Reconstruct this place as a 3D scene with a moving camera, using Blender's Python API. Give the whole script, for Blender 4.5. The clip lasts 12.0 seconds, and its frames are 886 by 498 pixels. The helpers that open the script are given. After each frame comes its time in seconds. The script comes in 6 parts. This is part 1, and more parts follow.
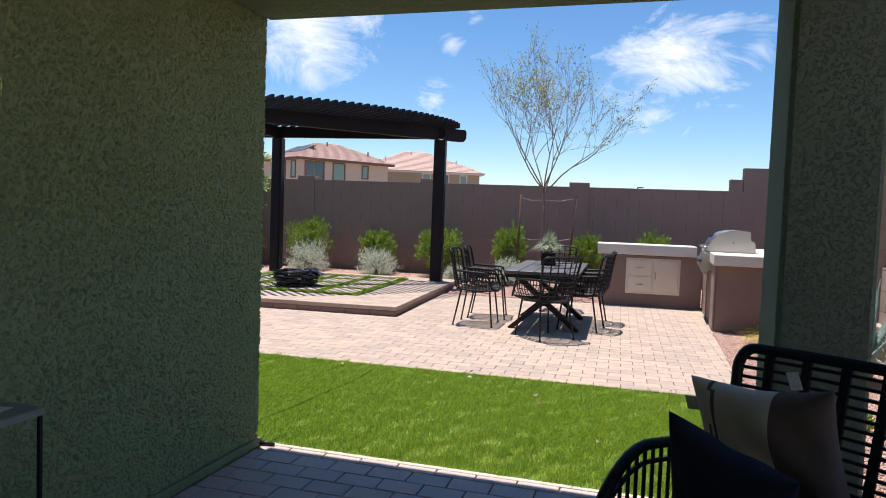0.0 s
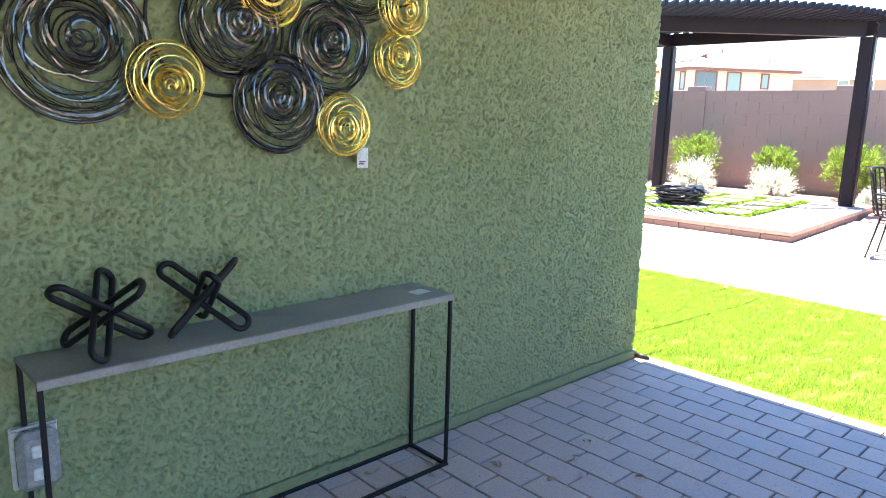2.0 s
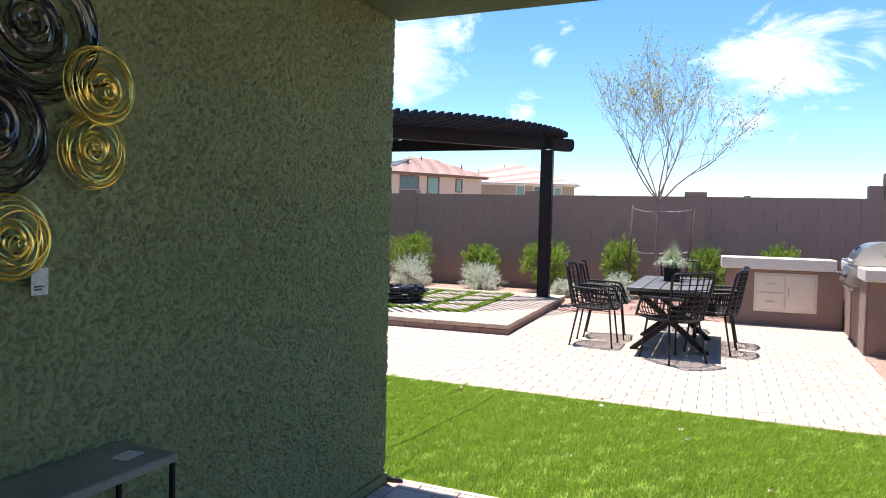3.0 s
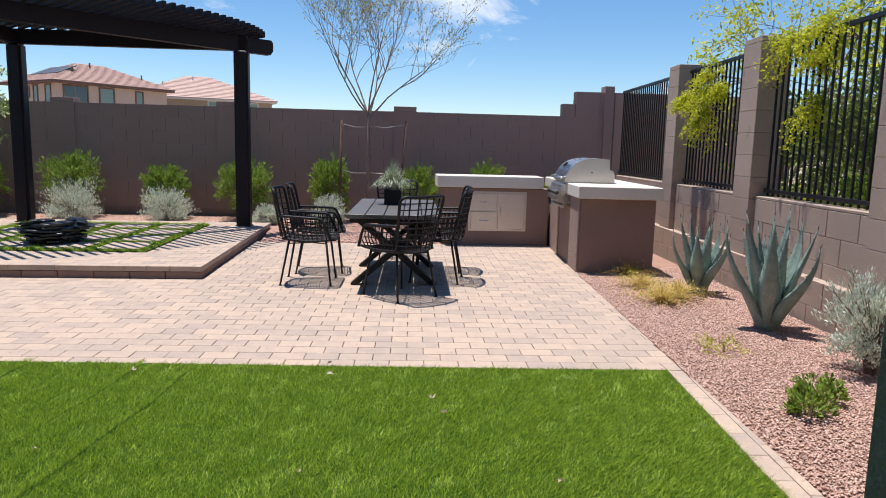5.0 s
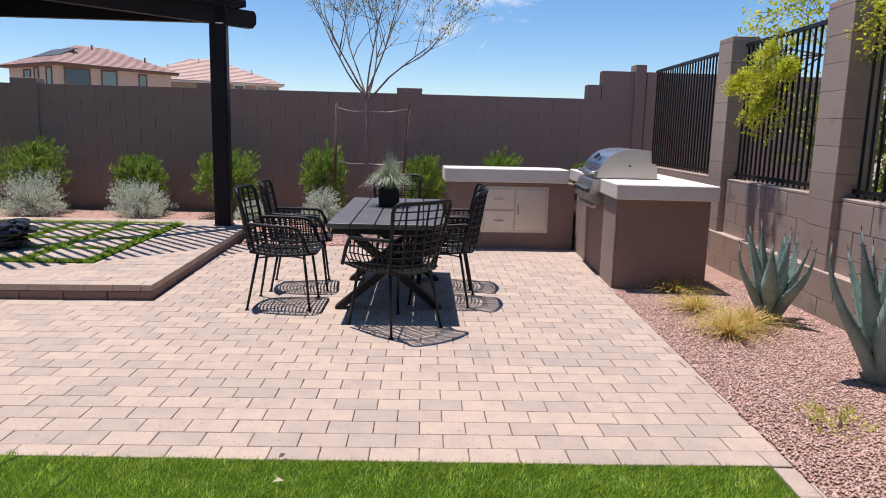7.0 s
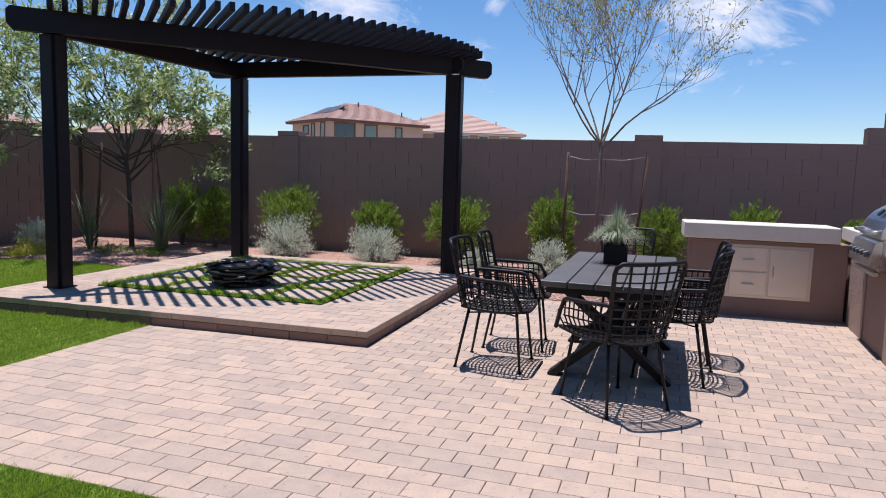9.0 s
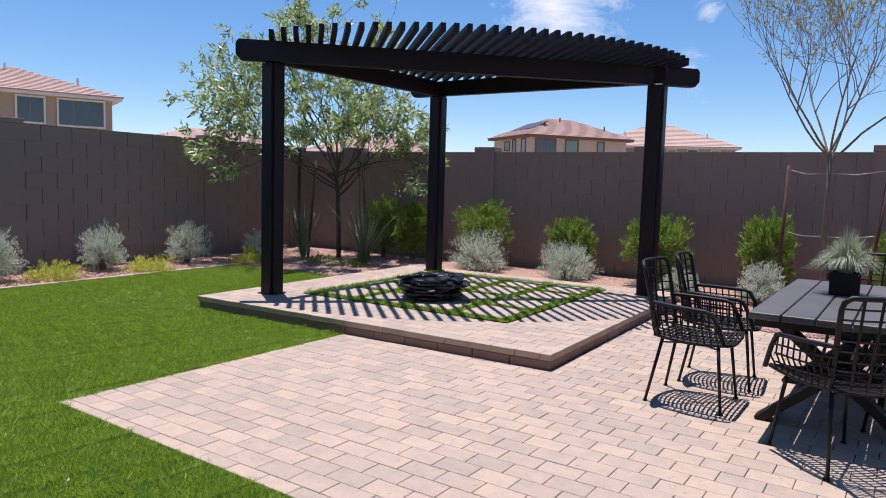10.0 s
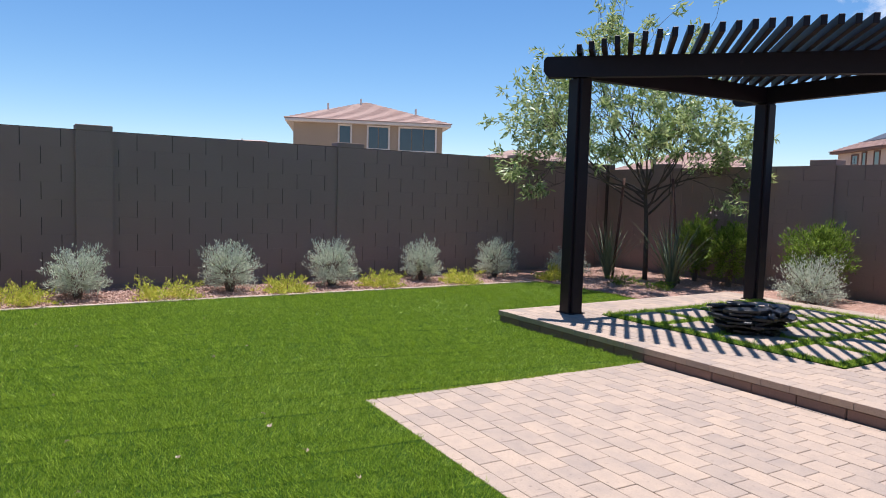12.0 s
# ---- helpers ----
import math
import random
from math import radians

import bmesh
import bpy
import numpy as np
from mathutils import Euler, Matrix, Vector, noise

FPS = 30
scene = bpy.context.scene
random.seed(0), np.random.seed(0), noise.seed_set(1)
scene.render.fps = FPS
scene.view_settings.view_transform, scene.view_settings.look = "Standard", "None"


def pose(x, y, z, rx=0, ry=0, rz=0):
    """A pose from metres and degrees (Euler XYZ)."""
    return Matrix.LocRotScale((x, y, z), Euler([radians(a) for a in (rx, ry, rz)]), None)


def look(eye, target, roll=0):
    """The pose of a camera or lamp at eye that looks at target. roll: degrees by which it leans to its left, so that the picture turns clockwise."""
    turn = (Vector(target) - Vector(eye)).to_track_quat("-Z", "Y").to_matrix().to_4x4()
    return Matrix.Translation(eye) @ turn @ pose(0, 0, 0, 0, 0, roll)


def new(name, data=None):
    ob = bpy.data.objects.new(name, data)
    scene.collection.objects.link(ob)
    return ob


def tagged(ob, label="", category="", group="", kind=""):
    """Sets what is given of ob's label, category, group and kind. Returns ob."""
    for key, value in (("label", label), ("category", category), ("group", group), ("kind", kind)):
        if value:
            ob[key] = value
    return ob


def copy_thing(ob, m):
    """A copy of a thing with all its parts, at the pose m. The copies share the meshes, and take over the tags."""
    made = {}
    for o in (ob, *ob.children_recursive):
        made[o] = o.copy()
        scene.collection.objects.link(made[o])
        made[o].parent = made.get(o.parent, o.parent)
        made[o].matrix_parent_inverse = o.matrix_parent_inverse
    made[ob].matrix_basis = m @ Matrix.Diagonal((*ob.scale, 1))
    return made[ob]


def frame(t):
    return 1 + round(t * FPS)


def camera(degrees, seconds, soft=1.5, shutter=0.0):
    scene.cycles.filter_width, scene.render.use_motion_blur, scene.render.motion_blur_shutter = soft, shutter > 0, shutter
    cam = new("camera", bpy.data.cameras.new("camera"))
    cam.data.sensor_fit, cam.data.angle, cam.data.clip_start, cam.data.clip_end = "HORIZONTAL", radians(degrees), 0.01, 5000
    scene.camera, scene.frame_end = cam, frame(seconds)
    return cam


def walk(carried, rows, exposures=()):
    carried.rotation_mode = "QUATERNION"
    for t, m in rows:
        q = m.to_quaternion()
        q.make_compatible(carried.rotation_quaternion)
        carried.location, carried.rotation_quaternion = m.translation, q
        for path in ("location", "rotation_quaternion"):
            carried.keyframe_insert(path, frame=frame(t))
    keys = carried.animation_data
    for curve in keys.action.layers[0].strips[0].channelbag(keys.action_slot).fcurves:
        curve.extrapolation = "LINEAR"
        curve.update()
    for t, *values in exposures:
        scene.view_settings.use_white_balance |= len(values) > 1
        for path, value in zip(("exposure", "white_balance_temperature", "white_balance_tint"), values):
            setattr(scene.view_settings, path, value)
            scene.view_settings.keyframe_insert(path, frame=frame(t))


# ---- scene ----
cam = camera(65.2, 12.0, soft=1.0)
PATH = [
    (0, (0.148, 0.458, 1.288), (-0.28, 2.409, 1.182), 2.1),
    (0.5, (0.13, 0.426, 1.212), (-0.732, 2.215, 0.975), 1.8),
    (1, (0.144, 0.404, 1.214), (-1.033, 1.976, 0.83), 2.0),
    (1.5, (0.164, 0.411, 1.227), (-1.182, 1.82, 0.777), 1.7),
    (2, (0.116, 0.469, 1.271), (-1.221, 1.907, 0.89), 1.6),
    (2.5, (-0.036, 0.539, 1.293), (-1.083, 2.232, 1.096), 1.5),
    (3, (-0.173, 0.735, 1.292), (-0.855, 2.614, 1.214), 1.5),
    (3.5, (-0.229, 0.960, 1.262), (-0.722, 2.899, 1.204), 1.6),
    (5.5, (-0.468, 2.424, 1.256), (-0.225, 4.378, 0.905), 1.5),
    (6, (-0.408, 2.858, 1.261), (-0.163, 4.808, 0.894), 1.5),
    (6.5, (-0.359, 3.129, 1.288), (-0.152, 5.086, 0.933), 1.5),
    (8.5, (-0.237, 3.497, 1.318), (-0.547, 5.458, 1.077), 1.4),
    (9, (-0.242, 3.702, 1.312), (-0.783, 5.615, 1.099), 1.7),
    (9.5, (-0.215, 3.812, 1.334), (-1.037, 5.625, 1.133), 1.6),
    (10, (-0.234, 3.91, 1.319), (-1.296, 5.595, 1.133), 1.7),
    (10.5, (-0.266, 3.997, 1.305), (-1.532, 5.535, 1.13), 1.7),
    (11, (-0.315, 4.057, 1.25), (-1.752, 5.439, 1.101), 1.5),
    (11.5, (-0.35, 4.068, 1.276), (-1.91, 5.311, 1.122), 1.7),
    (12, (-0.329, 4.142, 1.301), (-2.012, 5.21, 1.144), 1.7),
]
EXPOSURES = [(0, 0.45, 6600, 12), (0.4, 0.48, 6600, 12), (1.0, 1.45, 6700, 14), (1.5, 2.9, 6650, 14), (2.4, 2.9, 6650, 14), (2.7, 2.0, 6600, 13), (2.95, 1.3, 6500, 11), (3.2, 0.6, 6500, 10), (3.7, 0.4, 6500, 10), (5.3, 0.3, 6500, 11), (6.7, 0.25, 6450, 14), (8.3, 0.16, 6300, 17), (10.0, 0.22, 6300, 16), (12.0, 0.3, 6350, 13)]
walk(cam, [(t, look(eye, target, roll)) for t, eye, target, roll in PATH], EXPOSURES)

# ---- world, sun and exposure ----
SUN_TO = Vector((-0.15, 0.11, 1.0)).normalized()
sun_data = bpy.data.lights.new("sun", "SUN")
sun_data.energy, sun_data.angle, sun_data.color = 5.0, radians(0.53), (1.0, 0.97, 0.93)
sun = new("sun", sun_data)
sun.matrix_world = look((0, 0, 30), (-SUN_TO.x, -SUN_TO.y, 30 - SUN_TO.z))


def build_world():
    world = bpy.data.worlds.new("sky")
    scene.world = world
    world.use_nodes = True
    nt = world.node_tree
    nt.nodes.clear()
    n = nt.nodes.new
    out, bg = n("ShaderNodeOutputWorld"), n("ShaderNodeBackground")
    sky = n("ShaderNodeTexSky")
    sky.sky_type, sky.sun_disc = "NISHITA", False
    sky.sun_elevation, sky.sun_rotation = math.asin(SUN_TO.z), math.atan2(SUN_TO.x, SUN_TO.y)
    sky.altitude, sky.air_density, sky.dust_density, sky.ozone_density = 800, 1.0, 0.1, 3.5
    bg.inputs["Strength"].default_value = 0.115
    tc = n("ShaderNodeTexCoord")
    # broken cumulus: noise on the dome, gathered round a few bearings
    puff = n("ShaderNodeTexNoise")
    puff.inputs["Scale"].default_value, puff.inputs["Detail"].default_value, puff.inputs["Roughness"].default_value = 8.0, 12.0, 0.70
    puff.inputs["Distortion"].default_value = 0.7
    stretch = n("ShaderNodeMapping")
    stretch.inputs["Scale"].default_value = (1.0, 1.0, 1.6)
    nt.links.new(tc.outputs["Generated"], stretch.inputs["Vector"])
    nt.links.new(stretch.outputs["Vector"], puff.inputs["Vector"])
    total = None
    for bearing, height, reach, amount in CLOUDS:
        b, h = radians(bearing), radians(height)
        spot = Vector((math.sin(b) * math.cos(h), math.cos(b) * math.cos(h), math.sin(h)))
        dist = n("ShaderNodeVectorMath")
        dist.operation = "DISTANCE"
        dist.inputs[1].default_value = spot
        nt.links.new(tc.outputs["Generated"], dist.inputs[0])
        ramp = n("ShaderNodeMapRange")
        ramp.inputs["From Min"].default_value, ramp.inputs["From Max"].default_value = 0.0, reach
        ramp.inputs["To Min"].default_value, ramp.inputs["To Max"].default_value = amount, 0.0
        nt.links.new(dist.outputs["Value"], ramp.inputs["Value"])
        if total is None:
            total = ramp.outputs["Result"]
        else:
            top = n("ShaderNodeMath")
            top.operation = "MAXIMUM"
            nt.links.new(total, top.inputs[0])
            nt.links.new(ramp.outputs["Result"], top.inputs[1])
            total = top.outputs[0]
    add = n("ShaderNodeMath")
    add.operation = "ADD"
    nt.links.new(puff.outputs["Fac"], add.inputs[0])
    nt.links.new(total, add.inputs[1])
    edge = n("ShaderNodeMapRange")
    edge.inputs["From Min"].default_value, edge.inputs["From Max"].default_value = 0.73, 1.04
    nt.links.new(add.outputs[0], edge.inputs["Value"])
    mix = n("ShaderNodeMix")
    mix.data_type = "RGBA"
    nt.links.new(edge.outputs["Result"], mix.inputs["Factor"])
    deep = n("ShaderNodeHueSaturation")
    deep.inputs["Saturation"].default_value = 1.2
    nt.links.new(sky.outputs["Color"], deep.inputs["Color"])
    nt.links.new(deep.outputs["Color"], mix.inputs["A"])
    mix.inputs["B"].default_value = (7.4, 7.6, 8.0, 1)
    nt.links.new(mix.outputs["Result"], bg.inputs["Color"])
    nt.links.new(bg.outputs[0], out.inputs[0])


# bearing from +y to the right, height, reach and strength of each cloud
CLOUDS = [(4.8, 11.6, 0.15, 0.50), (0.5, 10.3, 0.06, 0.32), (11.5, 12.9, 0.07, 0.31), (-24, 14.2, 0.13, 0.48), (-19.5, 15.5, 0.09, 0.43),
          (-23.5, 10.4, 0.05, 0.36), (-13.5, 9.0, 0.06, 0.29), (-12.3, 13.5, 0.035, 0.29), (-10.5, 15.5, 0.03, 0.27), (1.5, 15.0, 0.02, 0.3)]
build_world()

# ---- materials ----


def material(name, first, second, size=6.0, grain=60.0, rough=0.8, bump=0.3, depth=0.004, metal=0.0, piece=0.0, island=0.0, spots=None, coat=0.0, specular=0.5, contrast=0.5):
    """A surface: two colours mixed by a broad noise, a fine grain on top, relief from both; piece and island vary whole pieces."""
    m = bpy.data.materials.new(name)
    m.use_nodes = True
    nt = m.node_tree
    n, link = nt.nodes.new, nt.links.new
    bsdf = nt.nodes["Principled BSDF"]
    geo = n("ShaderNodeNewGeometry")
    broad, fine = n("ShaderNodeTexNoise"), n("ShaderNodeTexNoise")
    broad.inputs["Scale"].default_value, broad.inputs["Detail"].default_value = size, 5.0
    fine.inputs["Scale"].default_value, fine.inputs["Detail"].default_value, fine.inputs["Roughness"].default_value = grain, 4.0, 0.65
    for tex in (broad, fine):
        link(geo.outputs["Position"], tex.inputs["Vector"])
    spread = n("ShaderNodeMapRange")
    spread.inputs["From Min"].default_value, spread.inputs["From Max"].default_value = 0.5 - contrast / 2, 0.5 + contrast / 2
    link(broad.outputs["Fac"], spread.inputs["Value"])
    mix = n("ShaderNodeMix")
    mix.data_type = "RGBA"
    mix.inputs["A"].default_value, mix.inputs["B"].default_value = (*first, 1), (*second, 1)
    factor = spread.outputs["Result"]
    if piece:
        info = n("ShaderNodeObjectInfo")
        blend = n("ShaderNodeMix")
        blend.inputs["Factor"].default_value = piece
        link(factor, blend.inputs["A"])
        link(info.outputs["Random"], blend.inputs["B"])
        factor = blend.outputs["Result"]
    if island:
        blend = n("ShaderNodeMix")
        blend.inputs["Factor"].default_value = island
        link(factor, blend.inputs["A"])
        link(geo.outputs["Random Per Island"], blend.inputs["B"])
        factor = blend.outputs["Result"]
    link(factor, mix.inputs["Factor"])
    colour = mix.outputs["Result"]
    shade = n("ShaderNodeMapRange")
    shade.inputs["From Min"].default_value, shade.inputs["From Max"].default_value = 0.3, 0.7
    shade.inputs["To Min"].default_value, shade.inputs["To Max"].default_value = 0.82, 1.16
    link(fine.outputs["Fac"], shade.inputs["Value"])
    grainy = n("ShaderNodeVectorMath")
    grainy.operation = "SCALE"
    link(colour, grainy.inputs[0])
    link(shade.outputs["Result"], grainy.inputs["Scale"])
    colour = grainy.outputs["Vector"]
    if spots:
        tint, scale, low, high = spots
        stain = n("ShaderNodeTexNoise")
        stain.inputs["Scale"].default_value, stain.inputs["Detail"].default_value = scale, 6.0
        link(geo.outputs["Position"], stain.inputs["Vector"])
        cut = n("ShaderNodeMapRange")
        cut.inputs["From Min"].default_value, cut.inputs["From Max"].default_value = low, high
        link(stain.outputs["Fac"], cut.inputs["Value"])
        over = n("ShaderNodeMix")
        over.data_type = "RGBA"
        link(cut.outputs["Result"], over.inputs["Factor"])
        link(colour, over.inputs["A"])
        over.inputs["B"].default_value = (*tint, 1)
        colour = over.outputs["Result"]
    link(colour, bsdf.inputs["Base Color"])
    bsdf.inputs["Metallic"].default_value = metal
    bsdf.inputs["Specular IOR Level"].default_value = specular
    bsdf.inputs["Coat Weight"].default_value = coat
    wear = n("ShaderNodeMapRange")
    wear.inputs["To Min"].default_value, wear.inputs["To Max"].default_value = max(0.02, rough - 0.1), min(1.0, rough + 0.1)
    link(fine.outputs["Fac"], wear.inputs["Value"])
    link(wear.outputs["Result"], bsdf.inputs["Roughness"])
    if bump:
        relief = n("ShaderNodeBump")
        relief.inputs["Strength"].default_value, relief.inputs["Distance"].default_value = bump, depth
        link(fine.outputs["Fac"], relief.inputs["Height"])
        link(relief.outputs["Normal"], bsdf.inputs["Normal"])
    return m


def leaf_material(name, first, second, glow=0.35, rough=0.55):
    """Thin leaves: each leaf of its own shade, and some light passes through."""
    m = bpy.data.materials.new(name)
    m.use_nodes = True
    nt = m.node_tree
    n, link = nt.nodes.new, nt.links.new
    bsdf, out = nt.nodes["Principled BSDF"], nt.nodes["Material Output"]
    geo, mix, join, thin = n("ShaderNodeNewGeometry"), n("ShaderNodeMix"), n("ShaderNodeMixShader"), n("ShaderNodeBsdfTranslucent")
    mix.data_type = "RGBA"
    mix.inputs["A"].default_value, mix.inputs["B"].default_value = (*first, 1), (*second, 1)
    link(geo.outputs["Random Per Island"], mix.inputs["Factor"])
    link(mix.outputs["Result"], bsdf.inputs["Base Color"])
    link(mix.outputs["Result"], thin.inputs["Color"])
    bsdf.inputs["Roughness"].default_value, bsdf.inputs["Specular IOR Level"].default_value = rough, 0.3
    join.inputs["Fac"].default_value = glow
    link(bsdf.outputs[0], join.inputs[1])
    link(thin.outputs[0], join.inputs[2])
    link(join.outputs[0], out.inputs["Surface"])
    return m


def stucco_material(name, first, second, scale=68.0, depth=0.016, grain=260.0):
    """Lace-textured sprayed stucco: flattened blobs with ragged edges."""
    m = material(name, first, second, size=1.3, grain=grain, rough=0.9, bump=0.0, specular=0.25)
    nt = m.node_tree
    n, link = nt.nodes.new, nt.links.new
    geo = n("ShaderNodeNewGeometry")
    warp, blobs, crumbs = n("ShaderNodeTexNoise"), n("ShaderNodeTexNoise"), n("ShaderNodeTexNoise")
    warp.inputs["Scale"].default_value, warp.inputs["Detail"].default_value = scale * 0.9, 2.0
    mixed = n("ShaderNodeMix")
    mixed.data_type = "VECTOR"
    mixed.inputs["Factor"].default_value = 0.03
    link(geo.outputs["Position"], warp.inputs["Vector"])
    link(geo.outputs["Position"], mixed.inputs["A"])
    link(warp.outputs["Color"], mixed.inputs["B"])
    blobs.inputs["Scale"].default_value, blobs.inputs["Detail"].default_value, blobs.inputs["Roughness"].default_value = scale, 4.0, 0.55
    link(mixed.outputs["Result"], blobs.inputs["Vector"])
    flat = n("ShaderNodeMapRange")
    flat.interpolation_type = "SMOOTHSTEP"
    flat.inputs["From Min"].default_value, flat.inputs["From Max"].default_value = 0.40, 0.475
    link(blobs.outputs["Fac"], flat.inputs["Value"])
    crumbs.inputs["Scale"].default_value, crumbs.inputs["Detail"].default_value = grain, 3.0
    link(geo.outputs["Position"], crumbs.inputs["Vector"])
    height = n("ShaderNodeMath")
    height.operation = "MULTIPLY_ADD"
    height.inputs[1].default_value = 0.22
    link(crumbs.outputs["Fac"], height.inputs[0])
    link(flat.outputs["Result"], height.inputs[2])
    relief = n("ShaderNodeBump")
    relief.inputs["Strength"].default_value, relief.inputs["Distance"].default_value = 1.0, depth
    link(height.outputs[0], relief.inputs["Height"])
    link(relief.outputs["Normal"], nt.nodes["Principled BSDF"].inputs["Normal"])
    return m


def glass_material(name, tint, rough=0.05):
    """Window glass of a far house: dark room behind, sky mirrored in it."""
    m = bpy.data.materials.new(name)
    m.use_nodes = True
    b = m.node_tree.nodes["Principled BSDF"]
    b.inputs["Base Color"].default_value = (*tint, 1)
    b.inputs["Roughness"].default_value, b.inputs["Specular IOR Level"].default_value = rough, 0.8
    return m


STUCCO_COAT = material("green_stucco_coat", (0.290, 0.335, 0.175), (0.340, 0.385, 0.210), 1.3, 300, 0.9, 0.7, 0.002, specular=0.25)
STUCCO = stucco_material("green_stucco", (0.290, 0.335, 0.175), (0.340, 0.385, 0.210))
PILLAR = stucco_material("grey_green_stucco", (0.20, 0.23, 0.16), (0.23, 0.26, 0.18), 68.0, 0.007)
CEILING = stucco_material("ceiling_stucco", (0.72, 0.72, 0.66), (0.78, 0.78, 0.72), 60, 0.006)
BLOCK = material("painted_block", (0.285, 0.205, 0.183), (0.325, 0.237, 0.21), 1.2, 130, 0.88, 0.6, 0.004, piece=0.15, specular=0.25)
BLOCK_TAN = material("tan_block", (0.38, 0.285, 0.228), (0.45, 0.345, 0.28), 1.5, 130, 0.9, 0.6, 0.004, piece=0.35, specular=0.25, spots=((0.16, 0.125, 0.11), 2.2, 0.60, 0.75))
GROUT = material("block_core", (0.075, 0.055, 0.048), (0.10, 0.075, 0.062), 3, 120, 0.95)
PAVER = material("sand_paver", (0.515, 0.385, 0.295), (0.35, 0.278, 0.236), 9, 150, 0.88, 0.6, 0.003, piece=0.6, specular=0.3, contrast=0.36, spots=((0.27, 0.205, 0.17), 42, 0.63, 0.74))
PAVER_REST = material("sand_paver_far", (0.515, 0.385, 0.295), (0.35, 0.278, 0.236), 9, 150, 0.88, 0.6, 0.003, island=0.6, specular=0.3, contrast=0.36, spots=((0.27, 0.205, 0.17), 42, 0.63, 0.74))
# patio pavers: colour raised above the terrace's to stand in for bounced daylight
PAVER_LIFTED = material("lightened_patio_paver", (0.60, 0.43, 0.37), (0.48, 0.37, 0.345), 5, 150, 0.62, 0.6, 0.003, piece=0.7, specular=0.5, spots=((0.13, 0.11, 0.10), 60, 0.66, 0.74))
# block brown, darkened: the shade on the platform's side faces is in the colour
STEP_BLOCK_SHADE = material("shaded_platform_block", (0.27, 0.165, 0.135), (0.21, 0.135, 0.115), 4, 140, 0.9, 0.6, 0.004, piece=0.6)
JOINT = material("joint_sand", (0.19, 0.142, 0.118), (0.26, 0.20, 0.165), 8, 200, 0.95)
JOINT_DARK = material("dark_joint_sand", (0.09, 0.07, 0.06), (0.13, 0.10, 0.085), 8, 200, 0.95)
CONCRETE = material("pale_concrete", (0.62, 0.57, 0.50), (0.70, 0.64, 0.57), 3, 120, 0.85, 0.4, 0.002)
EDGING = material("tan_edging", (0.47, 0.36, 0.29), (0.55, 0.43, 0.35), 3, 120, 0.9, 0.4, 0.002)
COUNTER_STUCCO = material("counter_stucco", (0.24, 0.162, 0.135), (0.285, 0.195, 0.162), 2.5, 150, 0.9, 0.8, 0.006, specular=0.25)
ROUGH_STUCCO = stucco_material("rough_counter_stucco", (0.33, 0.24, 0.20), (0.40, 0.29, 0.245), 46, 0.03)
BLACK_METAL = material("black_painted_metal", (0.007, 0.006, 0.008), (0.013, 0.011, 0.013), 4, 120, 0.45, 0.2, 0.001, specular=0.35)
PERGOLA = material("dark_brown_pergola", (0.011, 0.007, 0.011), (0.017, 0.011, 0.016), 2, 60, 0.5, 0.3, 0.001, specular=0.25, spots=((0.028, 0.018, 0.022), 9, 0.66, 0.8))
WICKER = material("black_wicker", (0.006, 0.0055, 0.007), (0.016, 0.014, 0.016), 30, 220, 0.5, 0.5, 0.001, specular=0.3)
TABLE_WOOD = material("charcoal_planks", (0.075, 0.068, 0.066), (0.13, 0.12, 0.115), 3, 90, 0.5, 0.5, 0.0015, piece=0.3)
TABLE_BASE = material("black_table_base", (0.007, 0.0065, 0.008), (0.013, 0.012, 0.013), 4, 90, 0.5, 0.4, 0.001, specular=0.3)
STEEL = material("brushed_steel", (0.62, 0.60, 0.58), (0.70, 0.68, 0.66), 6, 220, 0.28, 0.06, 0.0005, metal=1.0)
STEEL_MATT = material("satin_steel_door", (0.60, 0.55, 0.50), (0.66, 0.61, 0.56), 5, 200, 0.42, 0.05, 0.0005, metal=0.75)
DARK_STEEL = material("dark_steel", (0.05, 0.05, 0.055), (0.09, 0.09, 0.095), 12, 160, 0.35, 0.1, 0.0005, metal=0.8)
CONSOLE_TOP = material("grey_metal_sheet", (0.27, 0.265, 0.255), (0.38, 0.37, 0.35), 4, 110, 0.45, 0.15, 0.001, metal=0.25, spots=((0.13, 0.13, 0.13), 5, 0.6, 0.8))
GOLD = material("gold_wire", (0.88, 0.62, 0.13), (0.97, 0.76, 0.22), 20, 200, 0.24, 0.1, 0.0005, metal=0.9)
BLACK_WIRE = material("black_lacquered_wire", (0.045, 0.042, 0.047), (0.09, 0.085, 0.09), 30, 220, 0.14, 0.1, 0.0005, metal=0.6, specular=0.9, coat=1.0)
PAPER = material("white_paper", (0.78, 0.78, 0.77), (0.82, 0.82, 0.80), 10, 100, 0.7, 0.0)
INK = material("grey_print", (0.10, 0.10, 0.11), (0.13, 0.13, 0.14), 10, 100, 0.7, 0.0)
PLASTIC = material("clear_grey_plastic", (0.30, 0.31, 0.31), (0.38, 0.39, 0.39), 14, 80, 0.25, 0.1, 0.001)
PLASTIC_WHITE = material("white_plastic", (0.7, 0.7, 0.68), (0.75, 0.75, 0.73), 10, 80, 0.4, 0.0)
FABRIC_SAND = material("sand_linen", (0.60, 0.53, 0.45), (0.68, 0.61, 0.53), 12, 420, 0.95, 0.5, 0.002, specular=0.1)
